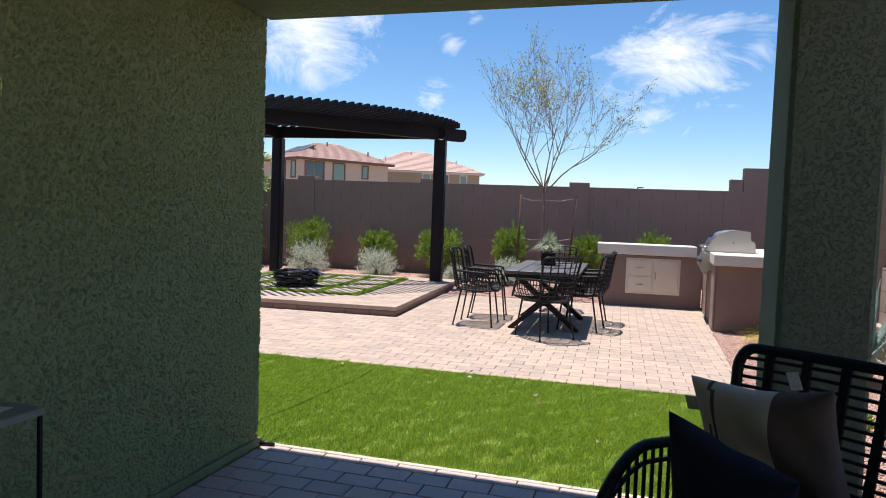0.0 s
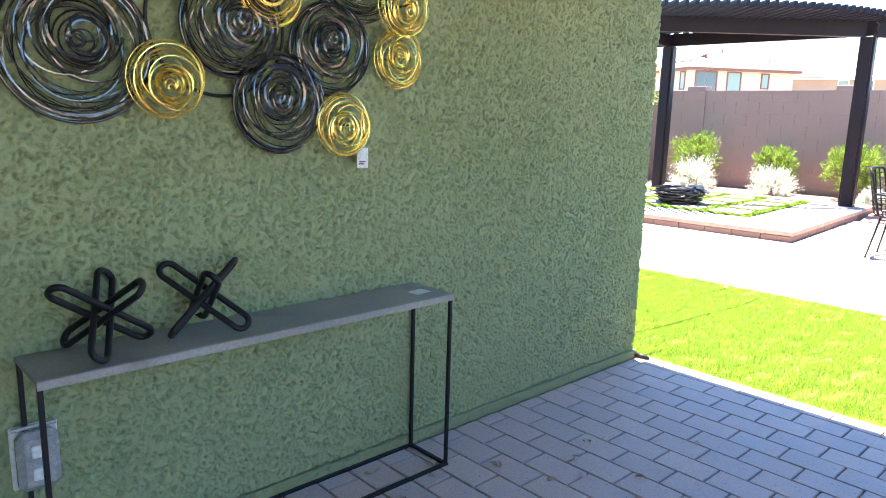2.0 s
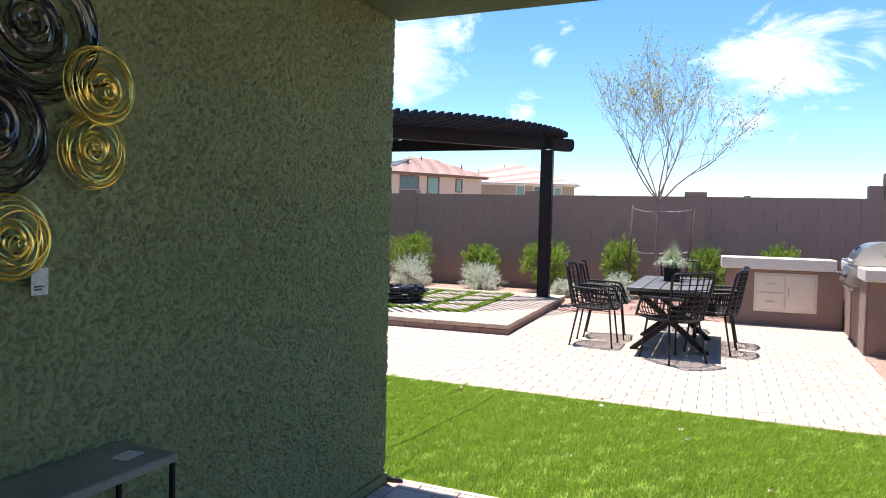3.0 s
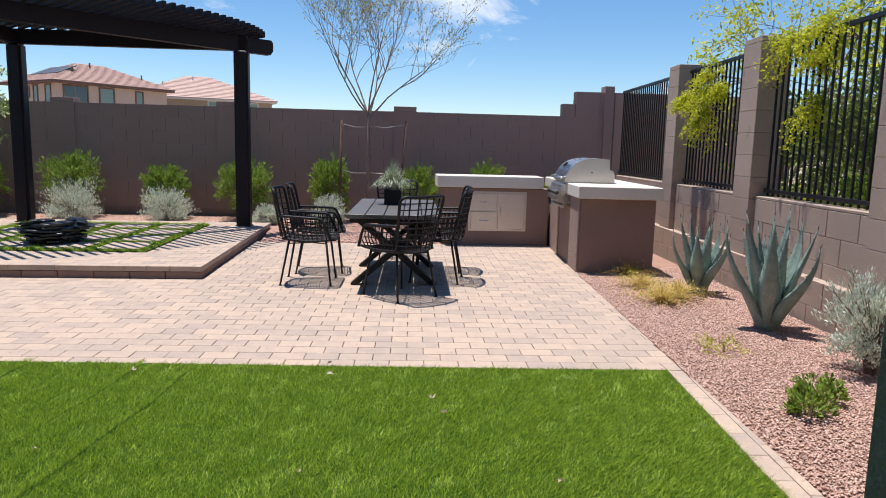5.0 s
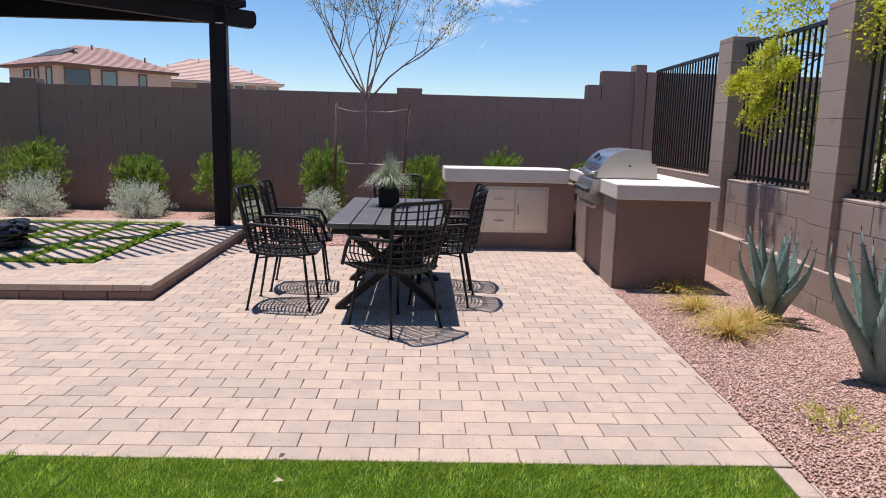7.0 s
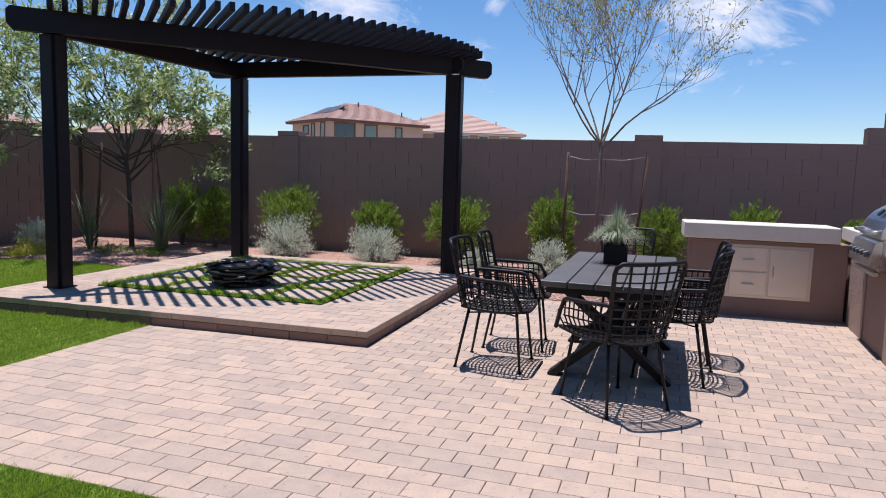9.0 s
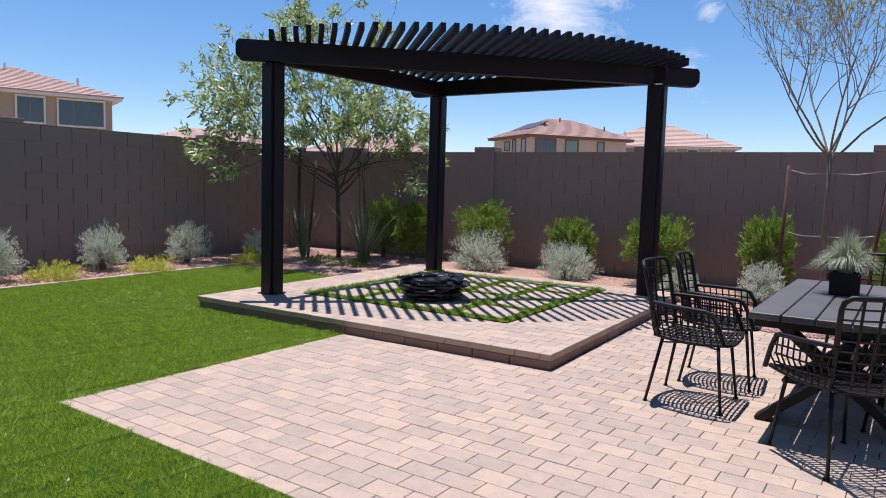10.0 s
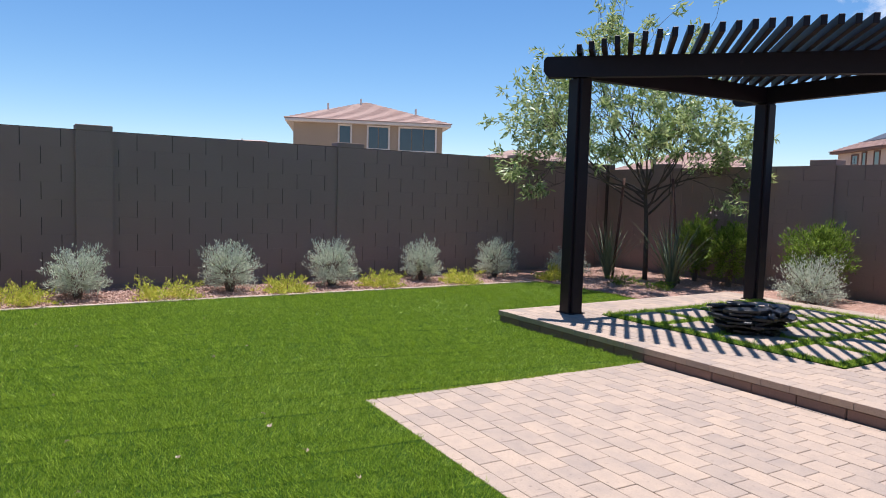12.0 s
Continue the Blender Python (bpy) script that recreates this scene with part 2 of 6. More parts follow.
FABRIC_BROWN = material("brown_linen", (0.13, 0.10, 0.09), (0.17, 0.13, 0.115), 12, 420, 0.95, 0.5, 0.002, specular=0.1)
FABRIC_NAVY = material("navy_linen", (0.022, 0.026, 0.045), (0.035, 0.040, 0.065), 10, 420, 0.95, 0.5, 0.002, specular=0.1)
SLATE = material("black_slate", (0.006, 0.006, 0.009), (0.022, 0.022, 0.03), 9, 120, 0.38, 0.6, 0.004, piece=0.5, specular=0.6)
TURF = material("synthetic_turf", (0.036, 0.085, 0.005), (0.055, 0.115, 0.008), 2.0, 190, 0.85, 1.0, 0.012, specular=0.15)
BLADES = leaf_material("turf_blade", (0.10, 0.205, 0.009), (0.58, 0.72, 0.10), 0.3, 0.42)
GRAVEL_BED = material("red_gravel_bed", (0.33, 0.185, 0.14), (0.43, 0.255, 0.195), 8, 70, 0.95, 1.0, 0.012)
GRAVEL = material("red_gravel_stones", (0.31, 0.17, 0.13), (0.68, 0.46, 0.375), 20, 140, 0.9, 0.5, 0.003, island=0.85)
SOIL = material("desert_soil", (0.32, 0.235, 0.17), (0.40, 0.30, 0.22), 0.4, 20, 0.95)
BARK = material("grey_bark", (0.17, 0.12, 0.095), (0.25, 0.18, 0.145), 18, 120, 0.9, 0.8, 0.004)
BARK_DARK = material("dark_bark", (0.06, 0.045, 0.038), (0.10, 0.076, 0.062), 18, 120, 0.9, 0.8, 0.004)
TWIG = material("pale_twig", (0.17, 0.13, 0.11), (0.25, 0.195, 0.16), 10, 150, 0.85, 0.5, 0.002)
STAKE = material("rusty_stake", (0.085, 0.04, 0.03), (0.13, 0.06, 0.045), 14, 120, 0.85, 0.5, 0.002)
WIRE = material("grey_wire", (0.35, 0.33, 0.31), (0.42, 0.40, 0.38), 10, 100, 0.5, 0.0, metal=0.5)
LEAF_GREEN = leaf_material("shrub_leaf", (0.10, 0.18, 0.022), (0.37, 0.48, 0.09), 0.4)
LEAF_GREY = leaf_material("sage_leaf", (0.44, 0.50, 0.39), (0.86, 0.89, 0.76), 0.3)
LEAF_YELLOW = leaf_material("groundcover_leaf", (0.38, 0.44, 0.05), (0.82, 0.76, 0.18), 0.45)
LEAF_TREE = leaf_material("narrow_tree_leaf", (0.12, 0.21, 0.045), (0.68, 0.74, 0.36), 0.38, 0.34)
LEAF_SPARSE = leaf_material("sparse_tree_leaf", (0.22, 0.24, 0.06), (0.52, 0.44, 0.13), 0.45)
LEAF_LIME = leaf_material("lime_leaf", (0.38, 0.44, 0.02), (0.78, 0.74, 0.06), 0.5)
LEAF_HEDGE = leaf_material("hedge_leaf", (0.09, 0.14, 0.03), (0.28, 0.34, 0.09), 0.35)
LEAF_DARK = leaf_material("dark_reed", (0.065, 0.095, 0.05), (0.25, 0.29, 0.18), 0.15)
STRAW = leaf_material("dry_grass", (0.46, 0.30, 0.09), (0.74, 0.54, 0.20), 0.3)
TUFT = leaf_material("grey_grass", (0.26, 0.31, 0.19), (0.55, 0.58, 0.42), 0.25)
AGAVE = material("agave_leaf", (0.145, 0.215, 0.185), (0.28, 0.355, 0.31), 9, 60, 0.5, 0.25, 0.002, specular=0.4)
THORN = material("agave_thorn", (0.06, 0.035, 0.025), (0.09, 0.055, 0.04), 20, 100, 0.5, 0.0)
PETAL = leaf_material("pale_blossom", (0.60, 0.42, 0.40), (0.75, 0.62, 0.58), 0.3)
DRY_LEAF = leaf_material("dead_leaf", (0.38, 0.22, 0.12), (0.66, 0.60, 0.52), 0.15)
WALL_CREAM = material("cream_plaster", (0.52, 0.40, 0.32), (0.57, 0.44, 0.355), 0.8, 30, 0.9, specular=0.2)
WALL_TAN = material("tan_plaster", (0.34, 0.27, 0.20), (0.38, 0.30, 0.225), 0.8, 30, 0.9, specular=0.2)
ROOF_RED = material("terracotta_tile", (0.36, 0.215, 0.175), (0.55, 0.37, 0.31), 1.4, 12, 0.9, piece=0.0, island=0.6)
ROOF_BUFF = material("buff_tile", (0.46, 0.29, 0.235), (0.60, 0.43, 0.36), 1.4, 12, 0.9, island=0.6)
TRIM_WHITE = material("white_trim", (0.62, 0.58, 0.54), (0.68, 0.64, 0.60), 2, 40, 0.8)
TRIM_BROWN = material("brown_fascia", (0.15, 0.085, 0.065), (0.20, 0.115, 0.09), 2, 40, 0.8)
GLASS_BLUE = glass_material("blue_window_glass", (0.035, 0.055, 0.075))
GLASS_TEAL = glass_material("teal_window_screen", (0.16, 0.27, 0.24), 0.3)
SOLAR = glass_material("solar_panel_glass", (0.05, 0.05, 0.06), 0.5)

# ---- mesh tools ----


class Geo:
    """Collects vertices and faces of one mesh."""

    def __init__(self):
        self.v, self.f = [], []

    def add(self, verts, faces, m=None):
        k = len(self.v)
        self.v += [tuple(m @ Vector(p)) for p in verts] if m else [tuple(p) for p in verts]
        self.f += [tuple(k + i for i in face) for face in faces]
        return self

    def box(self, x0, x1, y0, y1, z0, z1, c=0.0, m=None):
        """A box with chamfered edges of width c."""
        if c <= 0:
            verts = [(x, y, z) for x in (x0, x1) for y in (y0, y1) for z in (z0, z1)]
            faces = [(0, 1, 3, 2), (4, 6, 7, 5), (0, 4, 5, 1), (2, 3, 7, 6), (0, 2, 6, 4), (1, 5, 7, 3)]
            return self.add(verts, faces, m)
        verts, ids = [], {}
        for i, x in enumerate((x0, x1)):
            for j, y in enumerate((y0, y1)):
                for k, z in enumerate((z0, z1)):
                    s = (1 - 2 * i, 1 - 2 * j, 1 - 2 * k)
                    for a in range(3):
                        p = [x, y, z]
                        for b in range(3):
                            if b != a:
                                p[b] += s[b] * c
                        ids[i, j, k, a] = len(verts)
                        verts.append(p)
        faces = []
        for a in range(3):
            b, d = (a + 1) % 3, (a + 2) % 3
            for side in (0, 1):
                ring = []
                for u, w in ((0, 0), (1, 0), (1, 1), (0, 1)):
                    key = [0, 0, 0]
                    key[a], key[b], key[d] = side, u, w
                    ring.append(ids[(*key, a)])
                faces.append(tuple(ring if side else ring[::-1]))
            for u in (0, 1):
                for w in (0, 1):
                    k0, k1 = [0, 0, 0], [0, 0, 0]
                    k0[b], k0[d], k1[b], k1[d] = u, w, u, w
                    k1[a] = 1
                    ring = [ids[(*k0, b)], ids[(*k1, b)], ids[(*k1, d)], ids[(*k0, d)]]
                    faces.append(tuple(ring if u == w else ring[::-1]))
        for i in (0, 1):
            for j in (0, 1):
                for k in (0, 1):
                    ring = [ids[i, j, k, a] for a in range(3)]
                    faces.append(tuple(ring if (i + j + k) % 2 else ring[::-1]))
        return self.add(verts, faces, m)

    def tube(self, pts, r, sides=6, closed=False, m=None):
        """A round bar along points; r is a radius or a list of radii."""
        pts = [Vector(p) for p in pts]
        count = len(pts)
        radii = r if isinstance(r, (list, tuple)) else [r] * count
        verts, faces, up = [], [], None
        for i, p in enumerate(pts):
            a = pts[(i - 1) % count] if closed or i else p
            b = pts[(i + 1) % count] if closed or i < count - 1 else p
            t = (b - a).normalized() if (b - a).length > 1e-9 else Vector((0, 0, 1))
            if up is None:
                up = t.orthogonal().normalized()
            up = (up - t * up.dot(t))
            up = up.normalized() if up.length > 1e-6 else t.orthogonal().normalized()
            side = t.cross(up)
            for s in range(sides):
                w = 2 * math.pi * s / sides
                verts.append(p + (up * math.cos(w) + side * math.sin(w)) * radii[i])
        for i in range(count if closed else count - 1):
            j = (i + 1) % count
            for s in range(sides):
                q = (s + 1) % sides
                faces.append((i * sides + s, i * sides + q, j * sides + q, j * sides + s))
        if not closed:
            faces.append(tuple(range(sides))[::-1])
            faces.append(tuple((count - 1) * sides + s for s in range(sides)))
        return self.add(verts, faces, m)

    def bar(self, p0, p1, wide, deep, c=0.0, turn=0.0):
        """A square timber from p0 to p1."""
        p0, p1 = Vector(p0), Vector(p1)
        axis = p1 - p0
        q = axis.to_track_quat("Z", "Y").to_matrix().to_4x4()
        m = Matrix.Translation(p0) @ q @ Matrix.Rotation(turn, 4, "Z")
        return self.box(-wide / 2, wide / 2, -deep / 2, deep / 2, 0, axis.length, c, m)

    def prism(self, ring, z0, z1, c=0.0, m=None):
        """An upright slab on a convex outline (anticlockwise), its top edge chamfered."""
        n = len(ring)
        cx, cy = sum(p[0] for p in ring) / n, sum(p[1] for p in ring) / n
        verts = [(x, y, z0) for x, y in ring] + [(x, y, z1 - c) for x, y in ring]
        faces = [tuple((i, (i + 1) % n, n + (i + 1) % n, n + i)) for i in range(n)]
        top = n
        if c:
            for x, y in ring:
                d = math.hypot(x - cx, y - cy) or 1
                k = max(0.0, 1 - 1.4 * c / d)
                verts.append((cx + (x - cx) * k, cy + (y - cy) * k, z1))
            faces += [tuple((n + i, n + (i + 1) % n, 2 * n + (i + 1) % n, 2 * n + i)) for i in range(n)]
            top = 2 * n
        faces.append(tuple(top + i for i in range(n)))
        return self.add(verts, faces, m)

    def profile(self, ring, p0, p1, m=None):
        """A section in the (y, z) plane swept along x from p0 to p1."""
        n = len(ring)
        verts = [(p0, y, z) for y, z in ring] + [(p1, y, z) for y, z in ring]
        faces = [tuple((i, n + i, n + (i + 1) % n, (i + 1) % n)) for i in range(n)] + [tuple(range(n)), tuple(n + i for i in reversed(range(n)))]
        return self.add(verts, faces, m)

    def mesh(self, name, mat, smooth=False):
        me = bpy.data.meshes.new(name)
        me.from_pydata(self.v, [], self.f)
        if smooth:
            me.polygons.foreach_set("use_smooth", [True] * len(me.polygons))
        me.materials.append(mat)
        me.update()
        return me


def part(name, geo, mat, parent=None, label="", smooth=False):
    """One mesh object, under a thing or under a part of it."""
    ob = new(name, geo.mesh(name, mat, smooth) if isinstance(geo, Geo) else geo)
    ob.parent = parent
    if label:
        tagged(ob, label)
    return ob


def thing(name, label, category, m=None, group="", kind=""):
    """An empty at the base of a thing, to carry its parts."""
    ob = tagged(new(name), label, category, group, kind)
    ob.empty_display_size = 0.1
    if m is not None:
        ob.matrix_basis = m
    return ob


def setting(name, geo, mat, label, category, smooth=False):
    return tagged(part(name, geo, mat, None, "", smooth), label, category, "", "structure")


def soup(name, verts, size, mat):
    """A mesh of loose triangles (size 3) or quads (size 4) from an array of corners."""
    verts = np.asarray(verts, dtype=np.float32).reshape(-1, 3)
    count = len(verts) // size
    me = bpy.data.meshes.new(name)
    me.vertices.add(len(verts))
    me.vertices.foreach_set("co", verts.ravel())
    me.loops.add(len(verts))
    me.loops.foreach_set("vertex_index", np.arange(len(verts), dtype=np.int32))
    me.polygons.add(count)
    me.polygons.foreach_set("loop_start", np.arange(count, dtype=np.int32) * size)
    me.update(calc_edges=True)
    me.materials.append(mat)
    return me


def unit(a):
    return a / np.maximum(np.linalg.norm(a, axis=1, keepdims=True), 1e-9)


def leaf_quads(rng, base, way, length, width, curl=0.25):
    """Leaves as folded diamonds: base points, directions, sizes; returns the corners of quads."""
    n = len(base)
    way = unit(way)
    side = unit(np.cross(way, rng.normal(size=(n, 3))))
    normal = np.cross(way, side)
    length = length * rng.uniform(0.65, 1.25, (n, 1))
    width = width * rng.uniform(0.7, 1.2, (n, 1))
    mid = base + way * length * 0.5 + normal * length * curl * 0.3
    tip = base + way * length - normal * length * curl * rng.uniform(0, 0.6, (n, 1))
    return np.stack([base, mid + side * width / 2, tip, mid - side * width / 2], axis=1)


def clip_ring(ring, area):
    """The part of a convex ring that lies inside a convex area (both anticlockwise)."""
    for i in range(len(area)):
        (ax, ay), (bx, by) = area[i], area[(i + 1) % len(area)]
        result = []
        for j in range(len(ring)):
            p, q = ring[j], ring[(j + 1) % len(ring)]
            dp = (bx - ax) * (p[1] - ay) - (by - ay) * (p[0] - ax)
            dq = (bx - ax) * (q[1] - ay) - (by - ay) * (q[0] - ax)
            if dp >= 0:
                result.append(p)
            if dp * dq < 0:
                k = dp / (dp - dq)
                result.append((p[0] + (q[0] - p[0]) * k, p[1] + (q[1] - p[1]) * k))
        ring = result
        if len(ring) < 3:
            return []
    return ring


def ring_area(ring):
    return sum(ring[i - 1][0] * ring[i][1] - ring[i][0] * ring[i - 1][1] for i in range(len(ring))) / 2

# ---- large structure ----
# the house stands four degrees askew of the garden walls: its own axes
PATIO = Matrix.Translation((-1.567, 3.84, 0)) @ Matrix.Rotation(-math.atan(0.07), 4, "Z")
BAR = Matrix.Translation((1.53, 9.03, 0)) @ Matrix.Rotation(-math.atan(0.085), 4, "Z")
SIDE = Matrix.Translation((2.9, 7.0, 0)) @ Matrix.Rotation(-math.atan(0.07), 4, "Z")

setting("ground", Geo().add([(-900, -900, -0.06), (900, -900, -0.06), (900, 900, -0.06), (-900, 900, -0.06)], [(0, 1, 2, 3)]), SOIL, "bare sandy desert ground around the yard", "ground")


def placed(ob, m):
    ob.matrix_basis = m
    return ob


def build_patio():
    wall = Geo().box(-0.28, -0.022, -4.6, 0.0, -0.05, 3.0, 0.010)
    placed(setting("wall_patio", wall, STUCCO, "olive green lace-stucco patio wall with rounded end", "wall"), PATIO)
    placed(setting("wall_house_back", Geo().box(-6.0, 5.2, -4.8, -4.603, -0.05, 3.0), STUCCO, "green stucco back wall of the house", "wall"), PATIO)
    placed(setting("wall_house_side", Geo().box(-6.0, -0.283, -1.4, -1.2, -0.05, 3.0), STUCCO, "green stucco outer wall of the house", "wall"), PATIO)
    placed(setting("ceiling", Geo().box(-0.4, 3.4, -4.6, 0.28, 3.003, 3.12), CEILING, "pale green stucco patio ceiling", "ceiling"), PATIO)
    header = Geo().box(0.003, 3.1, -0.4, 0.0, 2.25, 3.0, 0.015)
    placed(setting("beam_patio", header, PILLAR, "stucco header beam across the patio opening", "beam"), PATIO)
    placed(setting("beam_patio_side", Geo().box(2.43, 2.80, -4.6, -0.403, 2.25, 3.0, 0.015), PILLAR, "stucco header beam along the patio side", "beam"), PATIO)
    placed(setting("pillar_patio", Geo().box(2.43, 2.76, -0.4, 0.0, -0.05, 2.25, 0.018), PILLAR, "grey green stucco pillar at the patio edge", "pillar"), PATIO)
    placed(setting("baseboard_patio", Geo().box(-0.020, 0.009, -4.5, -0.004, 0.0, 0.045, 0.003), STUCCO, "narrow stucco weep screed along the wall foot", "trim"), PATIO)


def build_stucco_coat(step=0.0043):
    """The sprayed lace coat of the patio wall: flattened blobs and pits, a few millimetres deep."""
    rng = np.random.default_rng(17)
    rows, cols = int(2.40 / step), int(3.12 / step)
    u, v = np.meshgrid(np.fft.fftfreq(rows), np.fft.fftfreq(cols), indexing="ij")

    def cloud(size):
        soft = np.exp(-2 * (math.pi * size / step) ** 2 * (u * u + v * v))
        n = np.real(np.fft.ifft2(np.fft.fft2(rng.normal(size=(rows, cols))) * soft))
        return n / n.std()

    # flat islands with narrow winding cracks between them, plus scattered pits
    crack = np.clip(np.abs(cloud(0.0046) + 0.2 * cloud(0.02)) / 0.42, 0, 1)
    height = 0.021 * crack ** 1.2 + 0.0008 * cloud(0.0045) + 0.0006 * cloud(0.03) - 0.021
    height[0, :] = height[-1, :] = height[:, 0] = height[:, -1] = -0.024
    y, z = np.meshgrid(np.linspace(-3.12, -0.012, cols), np.linspace(0.046, 2.446, rows))
    verts = np.stack([np.maximum(height, -0.024), y, z], axis=-1).reshape(-1, 3)
    a = (np.arange(rows - 1)[:, None] * cols + np.arange(cols - 1)[None]).ravel()
    faces = np.stack([a, a + 1, a + 1 + cols, a + cols], axis=1).astype(np.int32)
    me = bpy.data.meshes.new("stucco_coat")
    me.vertices.add(len(verts))
    me.vertices.foreach_set("co", verts.astype(np.float32).ravel())
    me.loops.add(faces.size)
    me.loops.foreach_set("vertex_index", faces.ravel())
    me.polygons.add(len(faces))
    me.polygons.foreach_set("loop_start", np.arange(len(faces), dtype=np.int32) * 4)
    me.update(calc_edges=True)
    me.materials.append(STUCCO_COAT)
    part("stucco_coat", me, None, bpy.data.objects["wall_patio"])


build_patio()
build_stucco_coat()

# lawn outlines, garden beds
flat = Geo()
flat.add([(-8.5, 2.6, 0.002), (-1.9, 2.6, 0.002), (-1.9, 3.87, 0.002), (-8.5, 4.3, 0.002)], [(0, 1, 2, 3)])
flat.add([(-8.5, 4.3, 0.002), (-1.6, 3.86, 0.002), (1.02, 3.68, 0.002), (1.19, 5.78, 0.002), (-4.16, 6.03, 0.002), (-8.5, 6.03, 0.002)], [(0, 1, 2, 3, 4, 5)])
flat.add([(-8.5, 6.03, 0.002), (-4.16, 6.03, 0.002), (-4.08, 8.45, 0.002), (-5.99, 8.47, 0.002), (-6.0, 11.05, 0.002), (-7.0, 11.2, 0.002), (-8.42, 11.1, 0.002)], [(0, 1, 2, 3, 4, 5, 6)])
setting("lawn", flat, TURF, "bright green synthetic turf lawn", "lawn")

beds = Geo()
beds.add([(-9.5, 2.6, -0.01), (-8.55, 2.6, -0.005), (-8.55, 11.1, 0.0), (-9.5, 11.1, 0.05)], [(0, 1, 2, 3)])
beds.add([(-9.5, 11.1, 0.05), (-8.55, 11.1, 0.0), (-7.0, 11.24, 0.0), (-6.0, 11.1, 0.0), (-6.0, 12.3, 0.05), (-2.17, 12.3, 0.05), (-2.1, 11.08, 0.0), (0.3, 11.08, 0.0), (0.3, 11.3, 0.0), (3.3, 11.3, 0.0), (3.3, 13.5, 0.08), (-9.5, 13.5, 0.08)],
         [(0, 1, 2, 3, 4, 11), (4, 5, 10, 11), (5, 6, 7, 8, 9, 10)])
beds.add([(1.2, 2.2, -0.004), (2.62, 2.2, 0.0), (2.75, 7.0, 0.0), (2.98, 11.3, 0.0), (1.7, 11.3, -0.004), (1.53, 9.0, -0.004), (1.29, 5.8, -0.004), (1.20, 4.5, -0.004)], [(0, 1, 2, 3, 4, 5, 6, 7)])
setting("ground_gravel_beds", beds, GRAVEL_BED, "reddish gravel planting beds along the walls", "ground")
base = Geo()
base.add([(-4.3, 5.95, -0.012), (1.3, 5.7, -0.012), (1.54, 9.0, -0.012), (1.75, 11.3, -0.012), (-2.3, 11.1, -0.012), (-2.3, 8.5, -0.012), (-4.3, 8.5, -0.012)], [(0, 1, 2, 3, 4, 5, 6)])
pavement = setting("pavement", base, JOINT, "pinkish concrete paver terrace in running bond", "pavement")
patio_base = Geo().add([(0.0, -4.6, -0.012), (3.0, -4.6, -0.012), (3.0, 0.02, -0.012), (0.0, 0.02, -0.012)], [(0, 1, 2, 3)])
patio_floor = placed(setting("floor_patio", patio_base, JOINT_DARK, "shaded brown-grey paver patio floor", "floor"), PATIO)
placed(setting("trim_patio_edge", Geo().box(0.02, 2.42, 0.022, 0.05, -0.03, 0.006, 0.004), CONCRETE, "pale concrete edging strip between patio and lawn", "edging"), PATIO)
setting("trim_bed_edge", Geo().box(-8.56, -8.505, 2.6, 11.1, -0.03, 0.016, 0.006), EDGING, "tan concrete edging strip beside the lawn", "edging")

# perimeter wall cores; their blocks are laid at the end of the file
COURSE, LENGTH = 0.2055, 0.412
wall_back = setting("wall_back", Geo().box(-9.6, 2.45, 13.632, 13.80, -0.05, 1.846).box(2.45, 2.67, 13.632, 13.80, -0.05, 2.05).box(2.67, 6.5, 13.632, 13.80, -0.05, 2.257), GROUT, "brown painted block wall with raised steps", "wall")
wall_left = setting("wall_left", Geo().box(-9.80, -9.622, -5.0, 13.79, -0.05, 1.94), GROUT, "brown painted block wall beside the lawn", "wall")
wall_right = placed(setting("wall_right", Geo().box(0.012, 0.17, -6.0, 6.45, -0.05, 0.868), GROUT, "low tan block wall under an iron fence", "wall"), SIDE)


# ---- raised platform with pergola ----
PX0, PX1, PY0, PY1, PZ = -6.01, -2.16, 8.45, 12.25, 0.125
GX0, GX1, GY0, GY1 = -5.35, -2.93, 9.27, 11.85
platform = setting("platform", Geo().box(PX0 + 0.03, PX1 - 0.03, PY0 + 0.03, PY1 - 0.03, -0.04, 0.078), JOINT, "raised square paver platform under the pergola", "platform")
PADS = [(GX0 + 0.13 + 0.575 * i, GY0 + 0.14 + 0.61 * j) for i in range(4) for j in range(4)]
PAD_X, PAD_Y = 0.45, 0.48
setting("lawn_platform", Geo().box(GX0, GX1, GY0, GY1, 0.06, PZ + 0.006), TURF, "square of synthetic turf set into the platform", "lawn")


